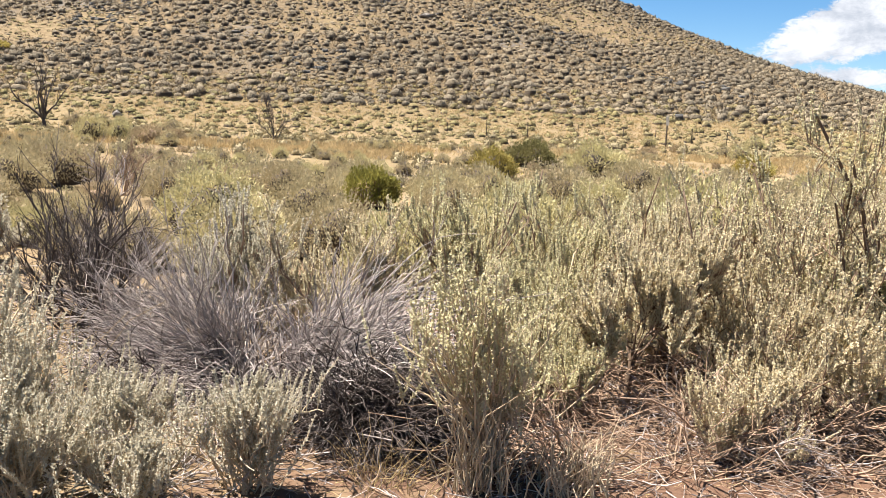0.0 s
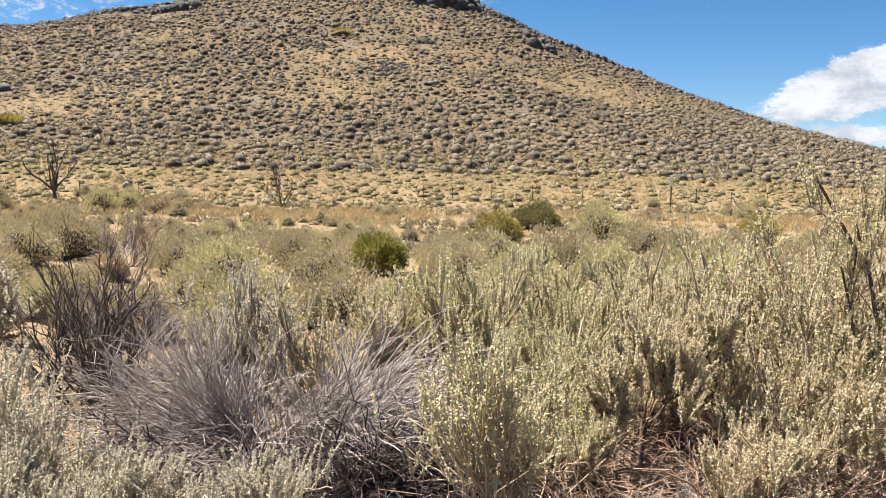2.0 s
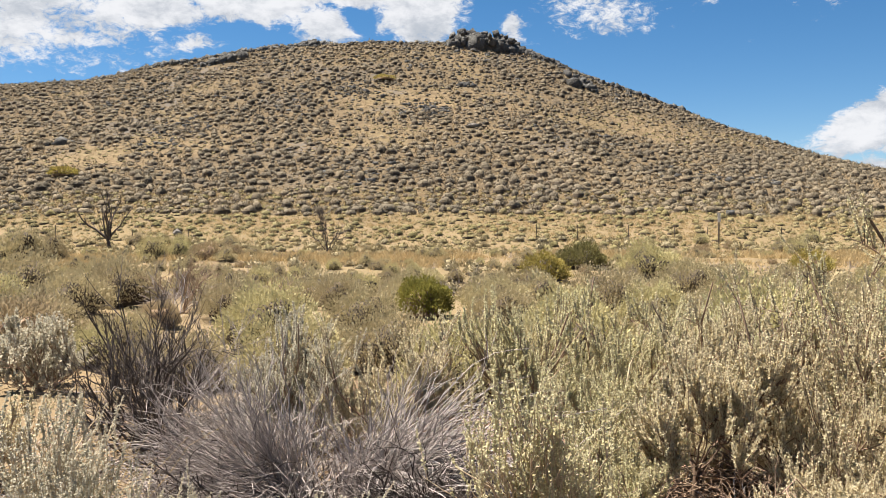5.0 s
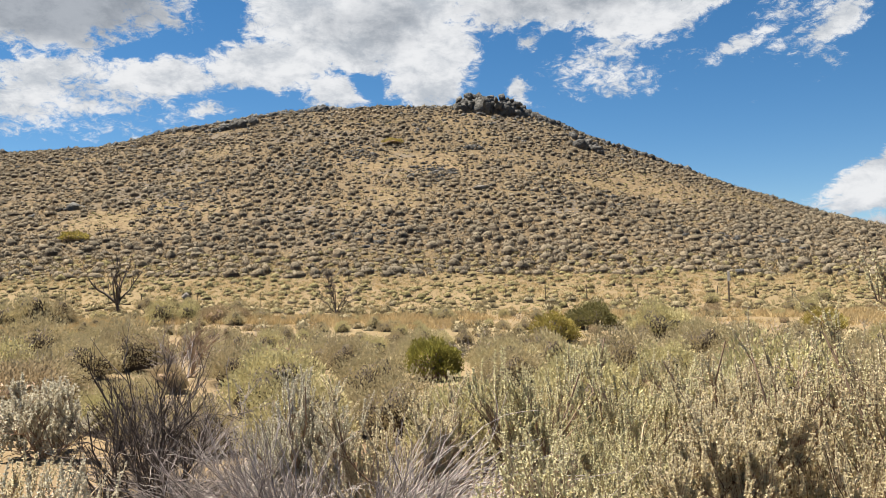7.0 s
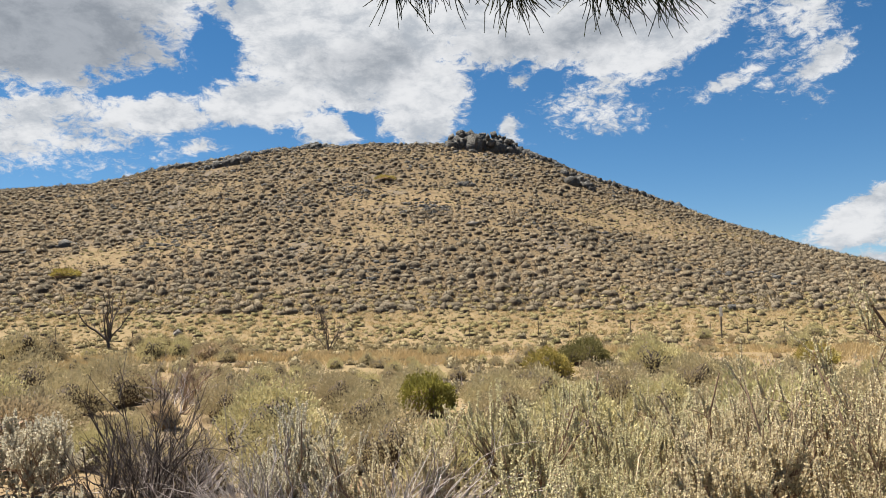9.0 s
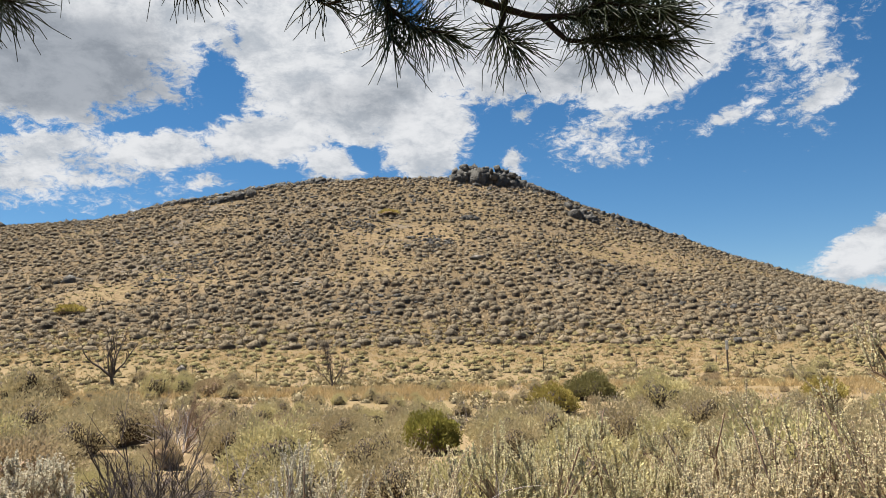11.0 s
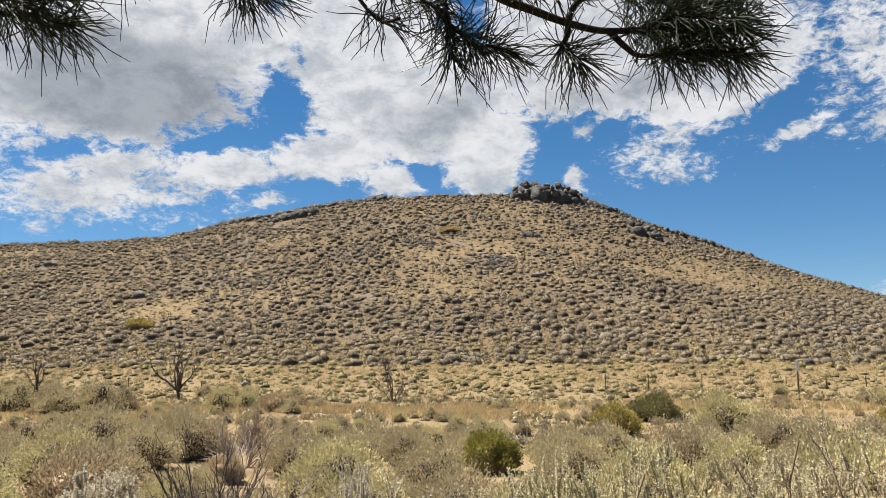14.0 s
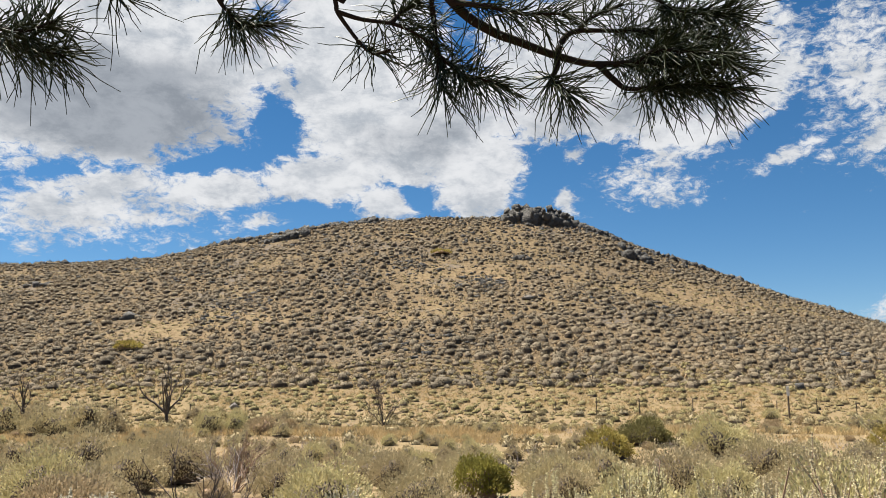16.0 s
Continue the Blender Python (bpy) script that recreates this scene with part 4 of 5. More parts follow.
def clumps(name, label, category, x, y, size, tall, mat, seed, spikes=30, dome=0.84, leaf=0.2, cols=8, rings=3):
    """Many low rounded shrubs: each a lumpy dome set with leafy sprays."""
    r = np.random.RandomState(seed)
    n = len(x)
    base = np.stack([x, y, land(x, y) - 0.06], -1)
    el = np.linspace(-0.12, 0.95, rings) if rings > 1 else np.array([0.1])
    ang = np.arange(cols) / cols * 2 * np.pi
    dirs = np.stack([np.cos(el)[:, None] * np.cos(ang), np.cos(el)[:, None] * np.sin(ang), np.sin(el)[:, None] * np.ones(cols)], -1).reshape(-1, 3)
    dirs = np.concatenate([dirs, [[0, 0, 1.0]]])
    k = len(dirs)
    lump = dome * (0.70 + 0.36 * r.rand(n, k, 1))
    scale = np.stack([size, size, size * tall], -1)[:, None] * 0.5
    scale = scale * np.array([1, 1, 2.0])
    turn = r.rand(n) * 6.283
    stretch = 0.7 + 0.6 * r.rand(n, 1)
    co, si = np.cos(turn)[:, None], np.sin(turn)[:, None]

    def oblong(v):
        a, b = (v[..., 0] * co + v[..., 1] * si) * stretch, (v[..., 1] * co - v[..., 0] * si) / stretch
        return np.stack([a * co - b * si, a * si + b * co, v[..., 2]], -1)

    verts = base[:, None] + oblong(dirs[None] * lump) * scale
    quads = [[k0 * cols + c, k0 * cols + (c + 1) % cols, (k0 + 1) * cols + (c + 1) % cols, (k0 + 1) * cols + c] for k0 in range(rings - 1) for c in range(cols)]
    tris = [[(rings - 1) * cols + c, (rings - 1) * cols + (c + 1) % cols, rings * cols] for c in range(cols)]
    off = (np.arange(n) * k)[:, None, None]
    dome_mesh = [(np.array(quads)[None] + off).reshape(-1, 4), (np.array(tris)[None] + off).reshape(-1, 3)]
    way = unit(np.concatenate([r.normal(size=(n, spikes, 2)), np.abs(r.normal(size=(n, spikes, 1))) * 0.9 + 0.16], -1))
    root = base[:, None] + oblong(way) * scale * dome * (0.80 + 0.25 * r.rand(n, spikes, 1))
    lw = unit(way + r.normal(size=way.shape) * 0.45 + np.array([0, 0, 0.5]))
    ln = (size[:, None] * leaf * (0.6 + 0.8 * r.rand(n, spikes))).ravel()
    lv, lf = blades(root.reshape(-1, 3), lw.reshape(-1, 3), ln, ln * 0.42, r)
    allv = np.concatenate([verts.reshape(-1, 3), lv])
    me = mesh_from(name, allv, [*dome_mesh, lf + n * k], mat)
    me.materials.append(SAGE_WOOD_SHADE)
    # lowest ring of each dome: bare wood, coloured dark as shade under the leafy crown
    wood_shade = np.tile(np.arange(len(quads)) < cols, n) if rings > 1 else np.zeros(0)
    me.polygons.foreach_set("material_index", np.concatenate([wood_shade, np.zeros(len(me.polygons) - len(wood_shade))]).astype(np.int32))
    ob = new(name, me)
    return tagged(ob, label, category, kind="stuff")


def hill_leaf(name, a, b, c):
    m, n, out = material(name)
    p = position(n)
    plantwise = n.noise(p, 0.8, 1.0, 0.5)
    wide = n.noise(p, 0.09, 3.0, 0.6)
    colour = n.mix(n.ramp(plantwise, 0.35, 0.65), a, b)
    colour = n.mix(n.ramp(wide, 0.42, 0.58, 0.0, 0.9), colour, c)
    colour = n.mix(n.math("MULTIPLY", island(n), 0.35), colour, n.mix(0.5, a, (0.36, 0.31, 0.22)))
    finish(n, out, colour, 0.85, n.noise(p, 9.0, 4.0, 0.7), 0.8, 0.10, translucent=0.12)
    return m


HILL_SAGE = hill_leaf("hill_sage", (0.205, 0.164, 0.108), (0.148, 0.119, 0.080), (0.122, 0.102, 0.073))
HILL_GREEN = hill_leaf("hill_green", (0.215, 0.182, 0.077), (0.16, 0.139, 0.061), (0.195, 0.156, 0.075))


def wedge(n, low, high, r, margin=0.66):
    y = np.sqrt(low ** 2 + (high ** 2 - low ** 2) * r.rand(n))
    return (r.rand(n) * 2 - 1) * margin * y, y


def thin(x, y, size, gap):
    """Keep plants that do not stand in one another."""
    cell, keep = {}, []
    for i in range(len(x)):
        kx, ky = int(x[i] // 1.5), int(y[i] // 1.5)
        ok = True
        for a in (-1, 0, 1):
            for b in (-1, 0, 1):
                for j in cell.get((kx + a, ky + b), ()):
                    if (x[i] - x[j]) ** 2 + (y[i] - y[j]) ** 2 < (gap * (size[i] + size[j])) ** 2:
                        ok = False
        if ok:
            cell.setdefault((kx, ky), []).append(i)
            keep.append(i)
    return np.array(keep)


hr = np.random.RandomState(5)
# heading, distance, width of the rock outcrops
ROCKS = [(-17.5, 120.0, 7.0), (-11.4, 121.5, 4.5), (8.0, 120.5, 6.0), (14.0, 120.0, 6.0), (20.2, 120.0, 4.0), (22.6, 120.0, 3.0), (-21.5, 120.0, 3.0),
         (4.0, 121.0, 12.5), (-8.4, 122.5, 6.0), (-14.4, 117.0, 7.0), (9.6, 114.0, 5.0), (11.9, 120.0, 5.0), (16.3, 121.0, 3.6), (-24.1, 83.0, 3.4), (-29.5, 105.5, 5.0), (2.2, 103.0, 3.0), (-26.6, 80.0, 1.8), (10.2, 109.5, 5.5), (-1.0, 110.0, 2.5)]
hx, hy = wedge(36000, 54, 130, hr)
hs = (0.50 + 0.95 * hr.rand(len(hx)) ** 1.5) * np.interp(hy, [60, 100, 128], [1.0, 0.95, 0.85])
hs = hs * (1 - 0.45 * bare_patch(hx, hy))
ok = hr.rand(len(hx)) > 0.86 * bare_patch(hx, hy)
for az, y, wide in ROCKS:
    ok &= np.hypot(hx - math.tan(radians(az)) * y, (hy - y + 1.5) * 1.6) > wide * 0.42
hx, hy, hs = hx[ok], hy[ok], hs[ok]
k = thin(hx, hy, hs, 0.335)
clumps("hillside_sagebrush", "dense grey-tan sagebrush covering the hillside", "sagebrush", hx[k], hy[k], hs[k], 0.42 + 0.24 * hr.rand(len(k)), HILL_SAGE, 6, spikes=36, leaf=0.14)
fx, fy = wedge(11000, 39, 62, hr)
fs = 0.28 + 0.62 * hr.rand(len(fx)) ** 2.2
ok = hr.rand(len(fx)) < 0.8
fx, fy, fs = fx[ok], fy[ok], fs[ok]
k = thin(fx, fy, fs, 0.40)
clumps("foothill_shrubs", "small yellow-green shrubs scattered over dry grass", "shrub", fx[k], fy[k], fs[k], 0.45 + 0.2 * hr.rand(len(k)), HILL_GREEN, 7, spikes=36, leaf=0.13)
HILL_SCRUB = hill_leaf("hill_scrub", (0.215, 0.153, 0.081), (0.115, 0.085, 0.052), (0.155, 0.114, 0.066))
FLAT_BRUSH = hill_leaf("flat_brush", (0.30, 0.25, 0.145), (0.22, 0.185, 0.112), (0.31, 0.25, 0.135))
bx, by = wedge(650, 19, 45, hr)
bs = 0.40 + 0.55 * hr.rand(len(bx)) ** 1.6
ok = np.array([all((x - a) ** 2 + (y - b) ** 2 > (0.45 * c + 0.4 * s) ** 2 for a, b, c in taken) for x, y, s in zip(bx, by, bs)])
ok &= (by < 33.4) | (by > 36.0)
bx, by, bs = bx[ok], by[ok], bs[ok]
k = thin(bx, by, bs, 0.45)
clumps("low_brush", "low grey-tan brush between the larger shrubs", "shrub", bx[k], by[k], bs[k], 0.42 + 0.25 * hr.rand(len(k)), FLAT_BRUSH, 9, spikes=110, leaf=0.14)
tx, ty = wedge(30000, 56, 127, hr)
ts = 0.14 + 0.30 * hr.rand(len(tx)) ** 2
ok = hr.rand(len(tx)) > 0.55 * bare_patch(tx, ty)
tx, ty, ts = tx[ok], ty[ok], ts[ok]
clumps("slope_scrub", "knee-high brown scrub filling the hillside", "shrub", tx, ty, ts, 0.7 + 0.5 * hr.rand(len(tx)), HILL_SCRUB, 13, spikes=7, leaf=0.45, cols=4, rings=1)
ox, oy = wedge(9000, 60, 128, hr)
ok = bare_patch(ox, oy) > 0.15 + 0.5 * hr.rand(len(ox))
ox, oy = ox[ok], oy[ok]
clumps("slope_tufts", "small dry tufts on the sandy openings", "grass", ox, oy, 0.25 + 0.35 * hr.rand(len(ox)), 0.5 + 0 * ox, HILL_GREEN, 8, spikes=14)


def grass_field(name, label, count, seed, mat, low, high, tall, keep):
    """Dry grass: bent pointed blades in tufts."""
    r = np.random.RandomState(seed)
    x, y = wedge(count // 12, low, high, r)
    ok = keep(x, y) > r.rand(len(x))
    x, y = np.repeat(x[ok], 12), np.repeat(y[ok], 12)
    x, y = x + r.normal(size=len(x)) * 0.09, y + r.normal(size=len(x)) * 0.09
    way = around(len(x), r, 0, 50)
    ln = tall * (0.5 + r.rand(len(x)))
    v, f = blades(np.stack([x, y, land(x, y) - 0.01], -1), way, ln, ln * 0.07 + 0.006, r, 0.12)
    return tagged(new(name, mesh_from(name, v, f, mat)), label, "grass", kind="stuff")


grass_field("dry_grass_strip", "tall golden dry grass along the track", 36000, 91, STRAW, 36, 39, 0.30, lambda x, y: 0.1 + 0.9 * (waves(x, y, 8.0, 31) > 0.15))
grass_field("dry_grass_flat", "short golden dry grass between the shrubs", 10000, 92, STRAW, 8, 36.5, 0.20, lambda x, y: np.clip(0.5 + waves(x, y, 6.0, 32), 0.1, 1) * (np.hypot(x + 3.7, y - 13.4) > 1.4))
grass_field("foothill_grass", "short golden dry grass on the foot of the hill", 190000, 93, STRAW, 40, 62, 0.16, lambda x, y: np.clip(0.7 + waves(x, y, 9.0, 33), 0.1, 1))
grass_field("track_grass", "thin golden dry grass over the track", 80000, 94, STRAW, 31.5, 37.0, 0.22, lambda x, y: np.clip(0.2 + 1.2 * waves(x, y, 5.0, 34), 0.03, 1))

# ------------------------------------------------------------------ rocks


def boulder(r, size, flat=0.75):
    """One angular boulder: a broken block with sharp facets."""
    bm = bmesh.new()
    for x in (-1, 1):
        for y in (-1, 1):
            for z in (-1, 1):
                bm.verts.new(np.array([x, y, z]) * (0.42 + 0.24 * r.rand(3)))
    for i in range(4):
        bm.verts.new(unit(r.normal(size=3)) * 0.78)
    hull = bmesh.ops.convex_hull(bm, input=bm.verts[:])
    bmesh.ops.delete(bm, geom=[v for v in bm.verts if not v.link_faces], context="VERTS")
    bmesh.ops.rotate(bm, verts=bm.verts, matrix=Euler((r.normal() * 0.35, r.normal() * 0.35, r.rand() * 6.28)).to_matrix())
    bm.verts.index_update()
    v = np.array([p.co[:] for p in bm.verts])
    f = np.array([[c.index for c in p.verts] for p in bm.faces])
    bm.free()
    return v * np.array([0.7 + 0.6 * r.rand(), 0.7 + 0.6 * r.rand(), flat * (0.7 + 0.6 * r.rand())]) * size * 0.5, f


def turned(v, a):
    c, s = np.cos(a), np.sin(a)
    return np.stack([v[:, 0] * c - v[:, 1] * s, v[:, 0] * s + v[:, 1] * c, v[:, 2]], -1)


def outcrop(label, seed, x, y, wide, high, count, peak=0.0):
    """A pile of dark broken rock; each boulder is a part. peak: where along it the pile is highest, -1 to 1."""
    r = np.random.RandomState(seed)
    ob = thing("rock_outcrop", label, "rock")
    z0 = float(land(x, y))
    ob.matrix_basis = pose(x, y, z0)
    for i in range(count):
        u = (i + 0.5 + 1.5 * r.normal()) / count * 2 - 1 if i % 8 else (i + 4) / count * 1.7 - 0.85
        h = max(0.2, 1 - abs(u - peak) ** 2.0 / (1 + abs(peak)) ** 2.0)
        px, py = u * wide / 2, r.normal() * wide * 0.05
        size = high * (0.24 + 0.42 * r.rand() ** 1.5) * (0.75 + 0.25 * h)
        if i % 8 == 0:
            size = high * 0.85 * h
        size *= 1.6 if high < 2 else 1.25
        v, f = boulder(r, size, 1.0)
        ground_z = float(land(x + px, y + py)) - z0
        v = v + np.array([px, py, ground_z + max(0.0, high * h * (0.85 + 0.3 * r.rand()) - size * 0.7) * (r.rand() ** 0.7 if i % 8 else 0.2) * (1.0 if high > 2 else 0.4)])
        part("boulder", (v, f), BASALT, ob)
    return ob


def at(az, y):
    return math.tan(radians(az)) * y, y


OUTCROPS = [("broken dark rocks along the ridge", 1.2, 34, 0.3), ("broken dark rocks along the ridge", 1.0, 18, 0), ("broken dark rocks along the ridge", 1.4, 40, -0.3),
            ("broken dark rocks along the ridge", 1.2, 34, 0), ("broken dark rocks along the ridge", 0.8, 14, 0), ("broken dark rocks along the ridge", 0.8, 10, 0),
            ("broken dark rocks along the ridge", 0.8, 10, 0),
            ("dark craggy basalt outcrop on the hilltop", 3.2, 130, -0.2),
            ("low dark rock cap on the hilltop", 1.7, 34, 0),
            ("dark rock ledge below the hilltop", 1.9, 34, 0.4),
            ("dark rock ledge on the hill's shoulder", 1.7, 16, 0),
            ("dark rock knob on the ridge", 1.6, 16, 0.2),
            ("dark rock knob low on the ridge", 1.2, 12, 0.4),
            ("small dark rocks on the open slope", 1.2, 8, 0),
            ("dark rocks far up the slope", 1.3, 9, 0),
            ("small dark rock group on the slope", 1.3, 8, 0), ("single dark rock knob on the open slope", 1.1, 4, 0),
            ("dark rock ledge with a hollow under it", 1.9, 18, -0.3), ("small dark rocks below the hilltop", 1.0, 6, 0)]
for i, ((az, y, wide), (label, high, count, peak)) in enumerate(zip(ROCKS, OUTCROPS)):
    outcrop(label, 51 + i, *at(az, y), wide, high, count, peak)


def stones(name, label, x, y, size, seed, mat):
    """Loose stones as one heap of stuff."""
    r = np.random.RandomState(seed)
    kinds = [boulder(r, 1.0, 0.7) for _ in range(6)]
    pieces = []
    for i in range(len(x)):
        v, f = kinds[r.randint(6)]
        v = turned(v, r.rand() * 6.28) * size[i]
        pieces.append((v + np.array([x[i], y[i], float(land(x[i], y[i])) - size[i] * 0.03]), f))
    v, f = joined(pieces)
    return tagged(new(name, mesh_from(name, v, np.concatenate(f), mat)), label, "rock", kind="stuff")


rr = np.random.RandomState(9)
ridge_az = np.where(rr.rand(620) < 0.5, -30 + 56 * rr.rand(620), np.where(rr.rand(620) < 0.5, -23 + 14 * rr.rand(620), 5 + 16 * rr.rand(620)))
ridge_y = np.interp(ridge_az, [-30, -18, 10, 14, 18, 24, 27], [123.5, 122, 122.8, 121.5, 119.5, 117, 106]) - 1.5 + 2.0 * rr.rand(620)
stones("ridge_stones", "broken grey rocks scattered along the ridge", np.tan(np.radians(ridge_az)) * ridge_y, ridge_y, 0.5 + 1.5 * rr.rand(620) ** 2.6, 12, BASALT)
sx, sy, ss = [], [], []
for az, y, wide, deep, n in ((-14.0, 113, 10.0, 6.0, 170), (10.5, 112, 9.0, 5.0, 160), (-24.0, 113, 14.0, 5.0, 90), (0.0, 114, 14.0, 4.0, 90), (3.6, 118.0, 9.0, 2.5, 150), (7.5, 119.0, 7.0, 2.5, 90), (-0.3, 92, 2.6, 4.0, 200), (-16.9, 85, 3.0, 5.0, 200), (-4.6, 67, 4.0, 3.0, 120), (-5.6, 100, 3.0, 5.0, 130), (19.3, 70, 6.0, 2.5, 130), (-10.0, 96, 5.0, 6.0, 110), (-20.0, 104, 8.0, 8.0, 120), (8.5, 84, 8.0, 5.0, 110),
                             (14.0, 116, 9.0, 3.0, 90), (8.0, 120, 6.0, 3.0, 70), (-17.0, 121, 9.0, 3.0, 80), (-26.0, 122, 14.0, 3.0, 40),
                             (20.5, 121, 9.0, 3.0, 50), (-12.0, 108, 8.0, 8.0, 60), (-3.0, 124, 8.0, 2.0, 25)):
    cx, cy = at(az, y)
    sx += list(cx + rr.normal(size=n) * wide * 0.6)
    sy += list(np.minimum(cy + rr.normal(size=n) * deep * 0.6, 126))
    ss += list(0.3 + 0.85 * rr.rand(n) ** 2.5)
stones("scree_stones", "dark broken basalt stones strewn on the slope", np.array(sx), np.array(sy), np.array(ss), 10, BASALT)

def single_rock(label, seed, x, y, size, mat, flat=0.8):
    r = np.random.RandomState(seed)
    v, f = boulder(r, size, flat)
    ob = tagged(new("boulder", mesh_from("boulder", v, f, mat)), label, "rock")
    ob.matrix_basis = pose(x, y, float(land(x, y)) + size * flat * 0.15)
    return ob


single_rock("pale angular stone among dead twigs", 201, -2.22, 6.35, 0.22, PALE_ROCK)
single_rock("pale boulder at the foot of the hill", 202, *at(-17.2, 47.0), 0.75, PALE_ROCK)
single_rock("dark boulder on the slope behind the marker post", 203, *at(19.7, 54.0), 0.95, BASALT)
single_rock("pale flat rock on the slope", 204, *at(2.7, 84.5), 2.0, PALE_ROCK, 0.25)
single_rock("pale flat rock in the brush", 205, *at(-10.0, 76.0), 1.2, PALE_ROCK, 0.3)
stones("soil_clods", "brown clods of soil in the worn hollow", -3.8 + rr.normal(size=40) * 0.5, 13.3 + rr.normal(size=40) * 0.5, 0.05 + 0.12 * rr.rand(40) ** 2, 11, SOIL)

# ------------------------------------------------------------------ fence posts, marker, bare trees by the track


PLATE, plate_nodes, plate_out = material("worn_white_paint")
finish(plate_nodes, plate_out, plate_nodes.mix(plate_nodes.ramp(plate_nodes.noise(position(plate_nodes), 8.0), 0.5, 0.7), (0.78, 0.74, 0.66), (0.55, 0.50, 0.42)), 0.5)


def marker_post():
    ob = thing("marker_post", "weathered marker post with a narrow pale plate", "post")
    bm = bmesh.new()
    bmesh.ops.create_cube(bm, size=1.0)
    bmesh.ops.scale(bm, vec=(0.07, 0.07, 1.75), verts=bm.verts)
    bmesh.ops.translate(bm, vec=(0, 0, 0.80), verts=bm.verts)
    bmesh.ops.bevel(bm, geom=bm.edges[:], offset=0.012, segments=1, affect="EDGES")
    me = bpy.data.meshes.new("post")
    bm.to_mesh(me)
    me.materials.append(WEATHERED)
    p = new("post", me)
    p.parent = ob
    bm = bmesh.new()
    bmesh.ops.create_cube(bm, size=1.0)
    bmesh.ops.scale(bm, vec=(0.20, 0.012, 0.48), verts=bm.verts)
    bmesh.ops.translate(bm, vec=(-0.04, -0.056, 1.42), verts=bm.verts)
    bmesh.ops.bevel(bm, geom=bm.edges[:], offset=0.004, segments=1, affect="EDGES")
    me = bpy.data.meshes.new("plate")
    bm.to_mesh(me)
    me.materials.append(PLATE)
    p = new("plate", me)
    p.parent = ob
    tagged(p, "pale narrow plate")
    return ob


put(marker_post(), *at(19.0, 43.0), turn=25)


def fence_post(seed):
    ob = thing("fence_post", "rusty thin steel fence post in dry grass", "fence post", "fence posts along the track")
    bm = bmesh.new()
    bmesh.ops.create_cube(bm, size=1.0)
    bmesh.ops.scale(bm, vec=(0.032, 0.012, 1.1), verts=bm.verts)
    rib = bmesh.ops.create_cube(bm, size=1.0)["verts"]
    bmesh.ops.scale(bm, vec=(0.010, 0.034, 1.1), verts=rib)
    bmesh.ops.translate(bm, vec=(0, -0.022, 0.003), verts=rib)
    bmesh.ops.translate(bm, vec=(0, 0, 0.5), verts=bm.verts)
    me = bpy.data.meshes.new("fence_post")
    bm.to_mesh(me)
    me.materials.append(WEATHERED)
    p = new("post", me)
    p.parent = ob
    return ob


first = None
for i, a in enumerate((-12.4, 2.3, 4.3, 7.0, 9.8, 13.2, 16.2, 18.3, 20.6, 22.8, 25.0, -16.5, -20.0, -24.5)):
    px, py = at(a, 44.5)
    if first is None:
        first = put(fence_post(1), px, py, turn=10, tall=0.75)
    else:
        again(first, px, py, turn=rr.rand() * 90, tall=0.65 + 0.25 * rr.rand())

put(bare_shrub("bare_tree", "small leafless dark tree beside the track", 61, 1.65, 2.3, 7, 18, 24, DARK_TWIG, 0.060, 14, 52, 0.35, category="tree", trunk=0.5), *at(-21.4, 42.5))
put(bare_shrub("bare_tree", "wispy leafless shrub by the dry grass", 62, 1.9, 1.6, 9, 60, 260, DARK_TWIG, 0.022, 4, 45, 0.15, category="tree"), *at(-7.3, 40.5))
put(bare_shrub("bare_tree", "small bare dark bush on the foothill", 63, 1.3, 1.6, 7, 26, 60, DARK_TWIG, 0.042, 8, 50, 0.3, category="tree", trunk=0.4), *at(-29.8, 42.5))
put(dome_shrub("rabbitbrush", "fresh green shrub standing out among grey ones", 64, 0.72, 1.05, 40, 7000, 0.055, GREEN, BROWN_STEM), -0.15, 14.8)
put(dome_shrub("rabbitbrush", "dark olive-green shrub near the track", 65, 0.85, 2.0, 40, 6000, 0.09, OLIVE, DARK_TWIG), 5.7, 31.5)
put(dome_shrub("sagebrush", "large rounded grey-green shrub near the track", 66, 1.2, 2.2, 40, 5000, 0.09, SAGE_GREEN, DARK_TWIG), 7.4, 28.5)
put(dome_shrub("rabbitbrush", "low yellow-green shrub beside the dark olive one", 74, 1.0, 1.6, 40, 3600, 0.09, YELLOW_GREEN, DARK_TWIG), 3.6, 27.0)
put(dome_shrub("rabbitbrush", "yellow-green shrub by the track", 68, 0.8, 1.6, 60, 3000, 0.08, YELLOW_GREEN, BROWN_STEM), *at(24.5, 30.0))
put(dome_shrub("rabbitbrush", "small yellow-green shrub high on the slope", 69, 0.6, 2.6, 60, 1500, 0.14, YELLOW_GREEN, BROWN_STEM), *at(-3.4, 104.0))
put(dome_shrub("rabbitbrush", "low yellow-green shrub on the open slope", 70, 0.7, 2.4, 40, 1500, 0.16, YELLOW_GREEN, BROWN_STEM), *at(-24.0, 68.6))
put(bare_shrub("dead_shrub", "reddish leafless shrub with tall stems", 67, 1.05, 1.2, 10, 80, 400, BROWN_STEM, 0.014, 5, 50, 0.12), -4.9, 16.0)

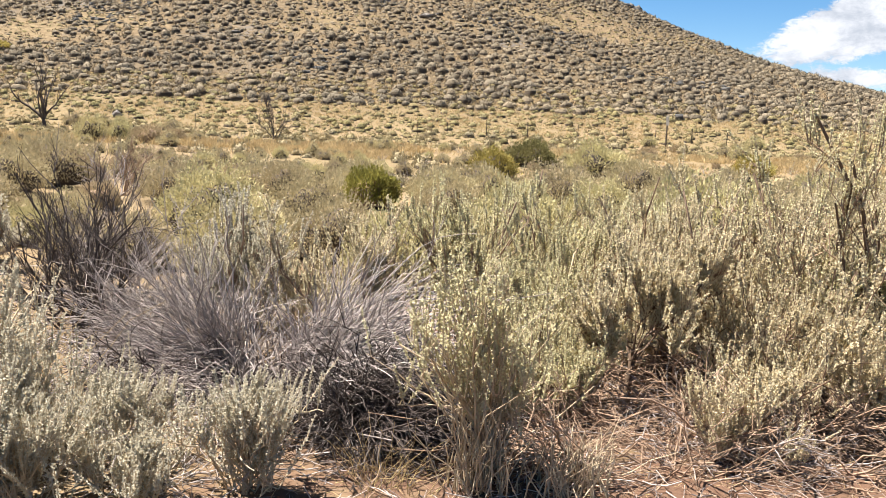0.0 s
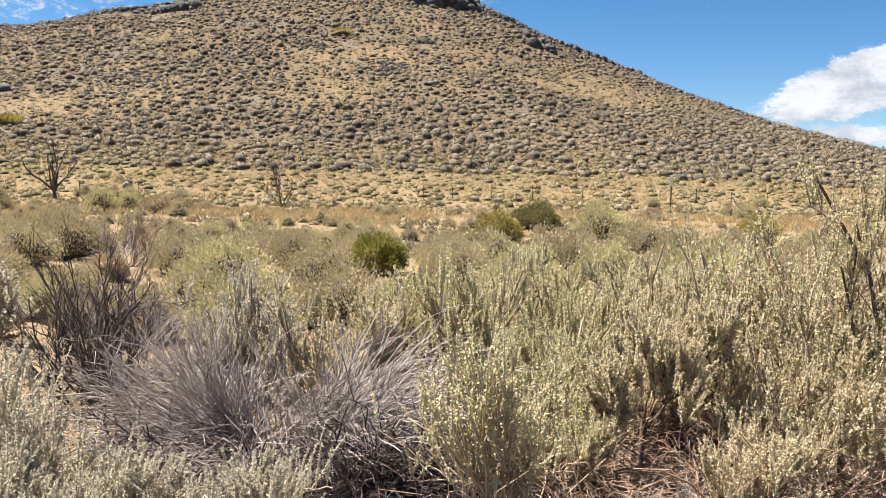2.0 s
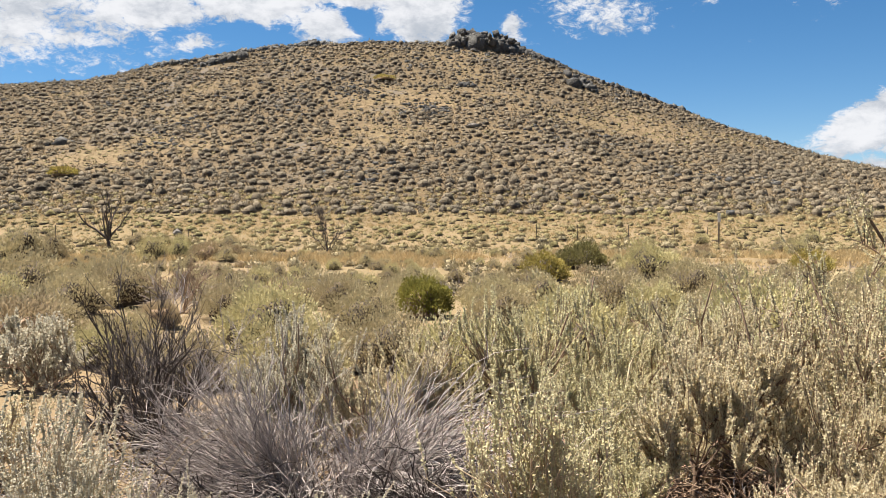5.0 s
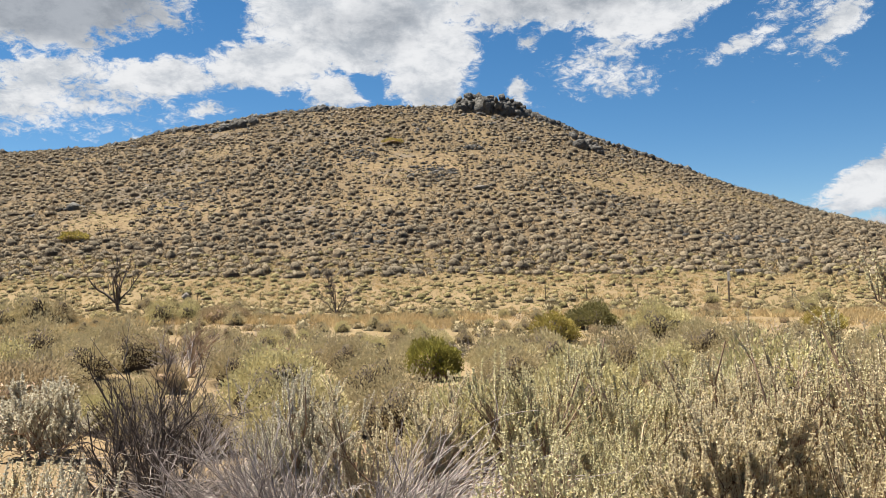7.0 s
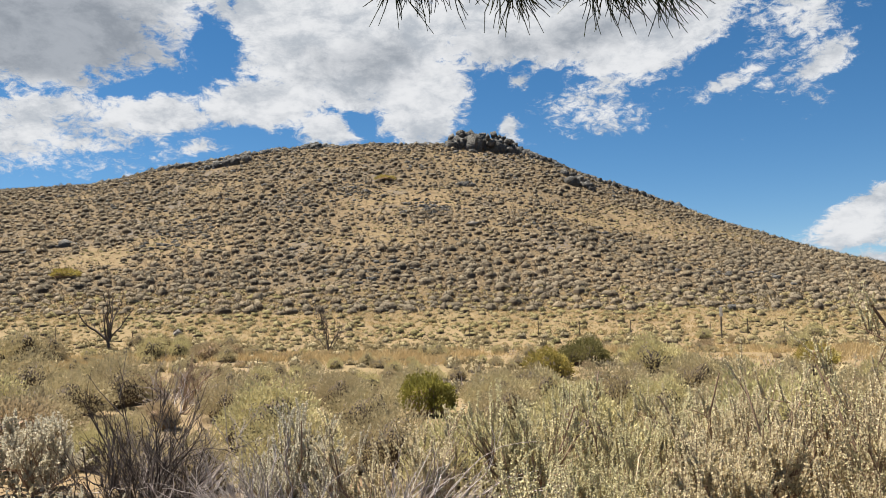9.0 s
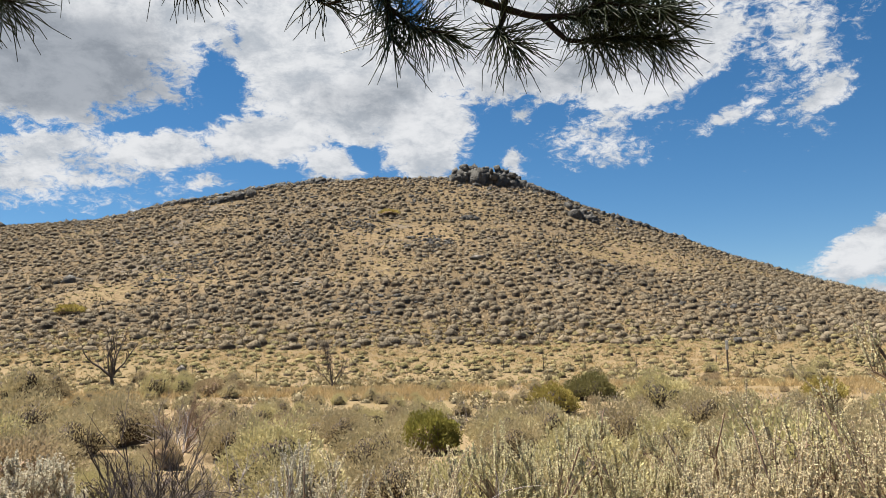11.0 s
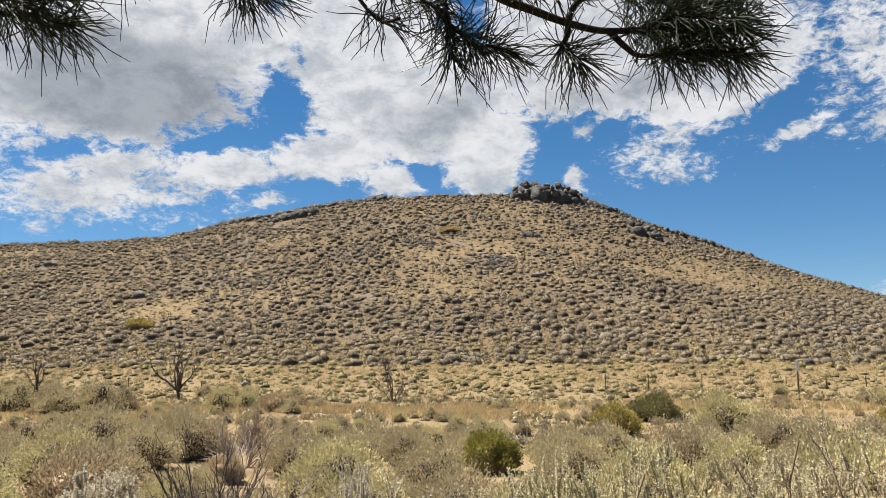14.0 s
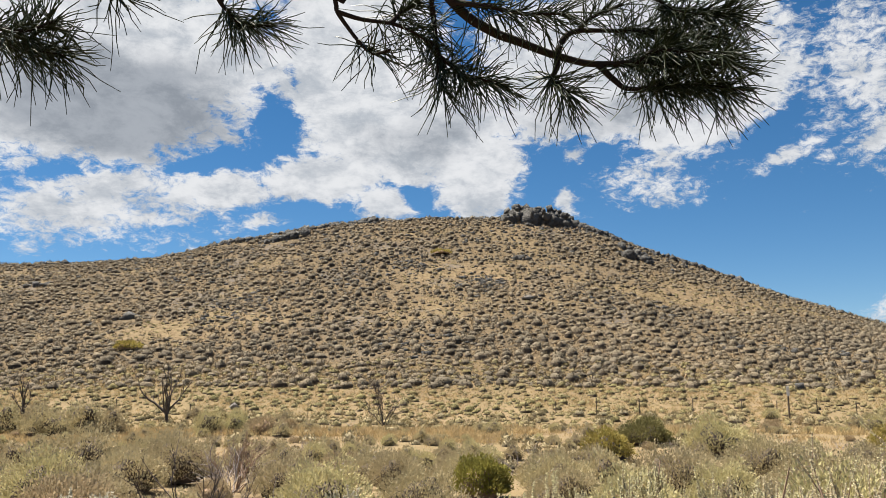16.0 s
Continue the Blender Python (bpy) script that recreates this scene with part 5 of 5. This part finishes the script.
# ------------------------------------------------------------------ the pine overhead
def toward(az, el, d):
    """A place d metres from where the walker stands, by compass and height."""
    a, e = radians(az), radians(el)
    return np.array([0.011 + math.sin(a) * math.cos(e) * d, 0.021 + math.cos(a) * math.cos(e) * d, 1.711 + math.sin(e) * d])


def needle_tuft(name, line, count, seed, length=0.088, cover=0.62):
    """Needles round the end of a twig, pointing forward and drooping a little."""
    r = np.random.RandomState(seed)
    root, along, _, t = on_sticks(line[None], r, count, 1 - cover, 1.0)
    way = unit(along * (0.45 + 0.6 * t[:, None]) + unit(r.normal(size=(count, 3))) * 1.15)
    st = bend(root, way, length * (0.7 + 0.5 * r.rand(count)), 5, r, 0.16, -0.12)
    return tubes(st, np.tile(np.array([0.0012, 0.0013, 0.0013, 0.0011, 0.0007]), (count, 1)), 3)


def rounded(points, per=5):
    """A smooth line through a few places."""
    p = np.asarray(points)
    p = np.concatenate([[2 * p[0] - p[1]], p, [2 * p[-1] - p[-2]]])
    out = []
    for i in range(1, len(p) - 2):
        for t in np.arange(per) / per:
            a, b, c, d = p[i - 1], p[i], p[i + 1], p[i + 2]
            out.append(0.5 * (2 * b + (c - a) * t + (2 * a - 5 * b + 4 * c - d) * t * t + (3 * b - a - 3 * c + d) * t ** 3))
    out.append(p[-2])
    return np.array(out)


pine = thing("pine_tree", "pine tree with dark drooping long-needled branches overhead", "tree")
trunk_line = rounded([(-1.7, -2.2, -0.1), (-1.68, -2.15, 1.5), (-1.6, -2.1, 3.2), (-1.55, -2.05, 5.2)])
part("trunk", tubes(trunk_line[None], np.linspace(0.19, 0.12, len(trunk_line))[None], 14), SHADED_PINE_BARK, pine, "rough dark pine trunk")
crook = np.array([-0.75, 0.35, 2.95])
# each: thickness at start and end, needles, then the line by heading, height, distance
TWIGS = [
    (0.0125, 0.0055, 420, (None, (-7.2, 31.9, 1.66), (-2.5, 26.6, 1.70), (0.1, 24.8, 1.72), (2.4, 23.9, 1.73), (5.0, 22.9, 1.74), (7.6, 22.2, 1.75), (10.8, 22.0, 1.75), (13.5, 21.6, 1.75), (17.2, 21.4, 1.74))),
    (0.0065, 0.003, 330, ((8.0, 22.1, 1.75), (9.1, 21.0, 1.74), (10.0, 20.4, 1.73), (12.0, 20.3, 1.72), (14.0, 20.3, 1.71), (17.1, 19.7, 1.70))),
    (0.0065, 0.003, 300, ((5.0, 23.0, 1.74), (5.7, 24.1, 1.76), (6.6, 24.4, 1.78), (8.3, 24.3, 1.80), (10.9, 24.0, 1.82), (13.6, 23.5, 1.83), (16.7, 23.0, 1.83))),
    (0.006, 0.003, 150, ((5.1, 22.9, 1.74), (5.0, 22.0, 1.72), (4.6, 21.4, 1.70), (5.2, 20.9, 1.69), (5.9, 20.4, 1.68))),
    (0.0065, 0.003, 60, (None, (-12.6, 29.6, 1.72), (-11.2, 26.6, 1.74), (-11.0, 25.8, 1.74), (-10.0, 24.6, 1.74), (-9.1, 23.7, 1.73), (-8.3, 23.2, 1.72), (-7.1, 23.5, 1.71))),
    (0.0045, 0.003, 70, ((-11.0, 25.8, 1.74), (-9.2, 25.4, 1.75), (-7.1, 25.2, 1.76), (-5.5, 24.7, 1.76), (-4.0, 23.9, 1.76))),
    (0.0085, 0.004, 190, (None, (-4.9, 30.9, 1.76), (-4.1, 26.8, 1.78), (-3.8, 24.6, 1.78), (-3.6, 22.7, 1.77), (-3.3, 21.0, 1.75))),
    (0.0055, 0.003, 230, ((-3.7, 23.2, 1.77), (-2.6, 22.5, 1.76), (-1.3, 21.7, 1.74), (0.9, 21.3, 1.72))),
    (0.007, 0.003, 380, (None, (8.4, 30.7, 1.80), (11.8, 26.6, 1.83), (13.3, 25.1, 1.84), (15.4, 24.6, 1.84), (17.4, 24.2, 1.84))),
    (0.006, 0.003, 210, ((-2.5, 26.6, 1.70), (-0.0, 26.3, 1.67), (2.9, 25.7, 1.66), (5.7, 25.6, 1.66))),
    (0.006, 0.003, 190, (None, (-21.2, 28.8, 1.72), (-19.5, 26.0, 1.74), (-18.7, 25.2, 1.75), (-17.7, 24.5, 1.75), (-15.8, 24.6, 1.74))),
    (0.0065, 0.003, 260, (None, (-37.5, 21.5, 1.70), (-34.8, 21.3, 1.71), (-32.9, 21.2, 1.72), (-31.1, 21.2, 1.72), (-29.1, 21.2, 1.71))),
    (0.005, 0.003, 190, ((-34.8, 21.3, 1.71), (-33.2, 22.0, 1.70), (-31.5, 22.2, 1.69), (-29.7, 23.1, 1.68))),
    (0.005, 0.003, 80, (None, (-28.4, 27.6, 1.70), (-26.9, 25.9, 1.70), (-26.0, 25.3, 1.70))),
    (0.0055, 0.003, 130, ((-7.1, 25.2, 1.76), (-6.2, 26.0, 1.78), (-5.1, 26.6, 1.80))),
    (0.0055, 0.003, 150, ((10.8, 22.0, 1.75), (12.0, 22.7, 1.72), (14.1, 22.4, 1.70), (16.9, 21.9, 1.69))),
    (0.005, 0.003, 90, ((6.6, 24.4, 1.78), (7.7, 25.2, 1.80), (9.8, 25.8, 1.82))),
]
for i, (thick, thin_end, needles, line) in enumerate(TWIGS):
    pts = []
    for p in line:
        pts += [np.array([-1.6, -2.1, 3.35]), crook] if p is None else [toward(*p)]
    line3 = rounded(pts)
    knots = len(line3)
    base = thick * 1.15
    bough = part("branch", tubes(line3[None], np.linspace(1, 0, knots)[None] ** 1.5 * (base - thin_end) + thin_end, 7), SHADED_PINE_BARK, pine)
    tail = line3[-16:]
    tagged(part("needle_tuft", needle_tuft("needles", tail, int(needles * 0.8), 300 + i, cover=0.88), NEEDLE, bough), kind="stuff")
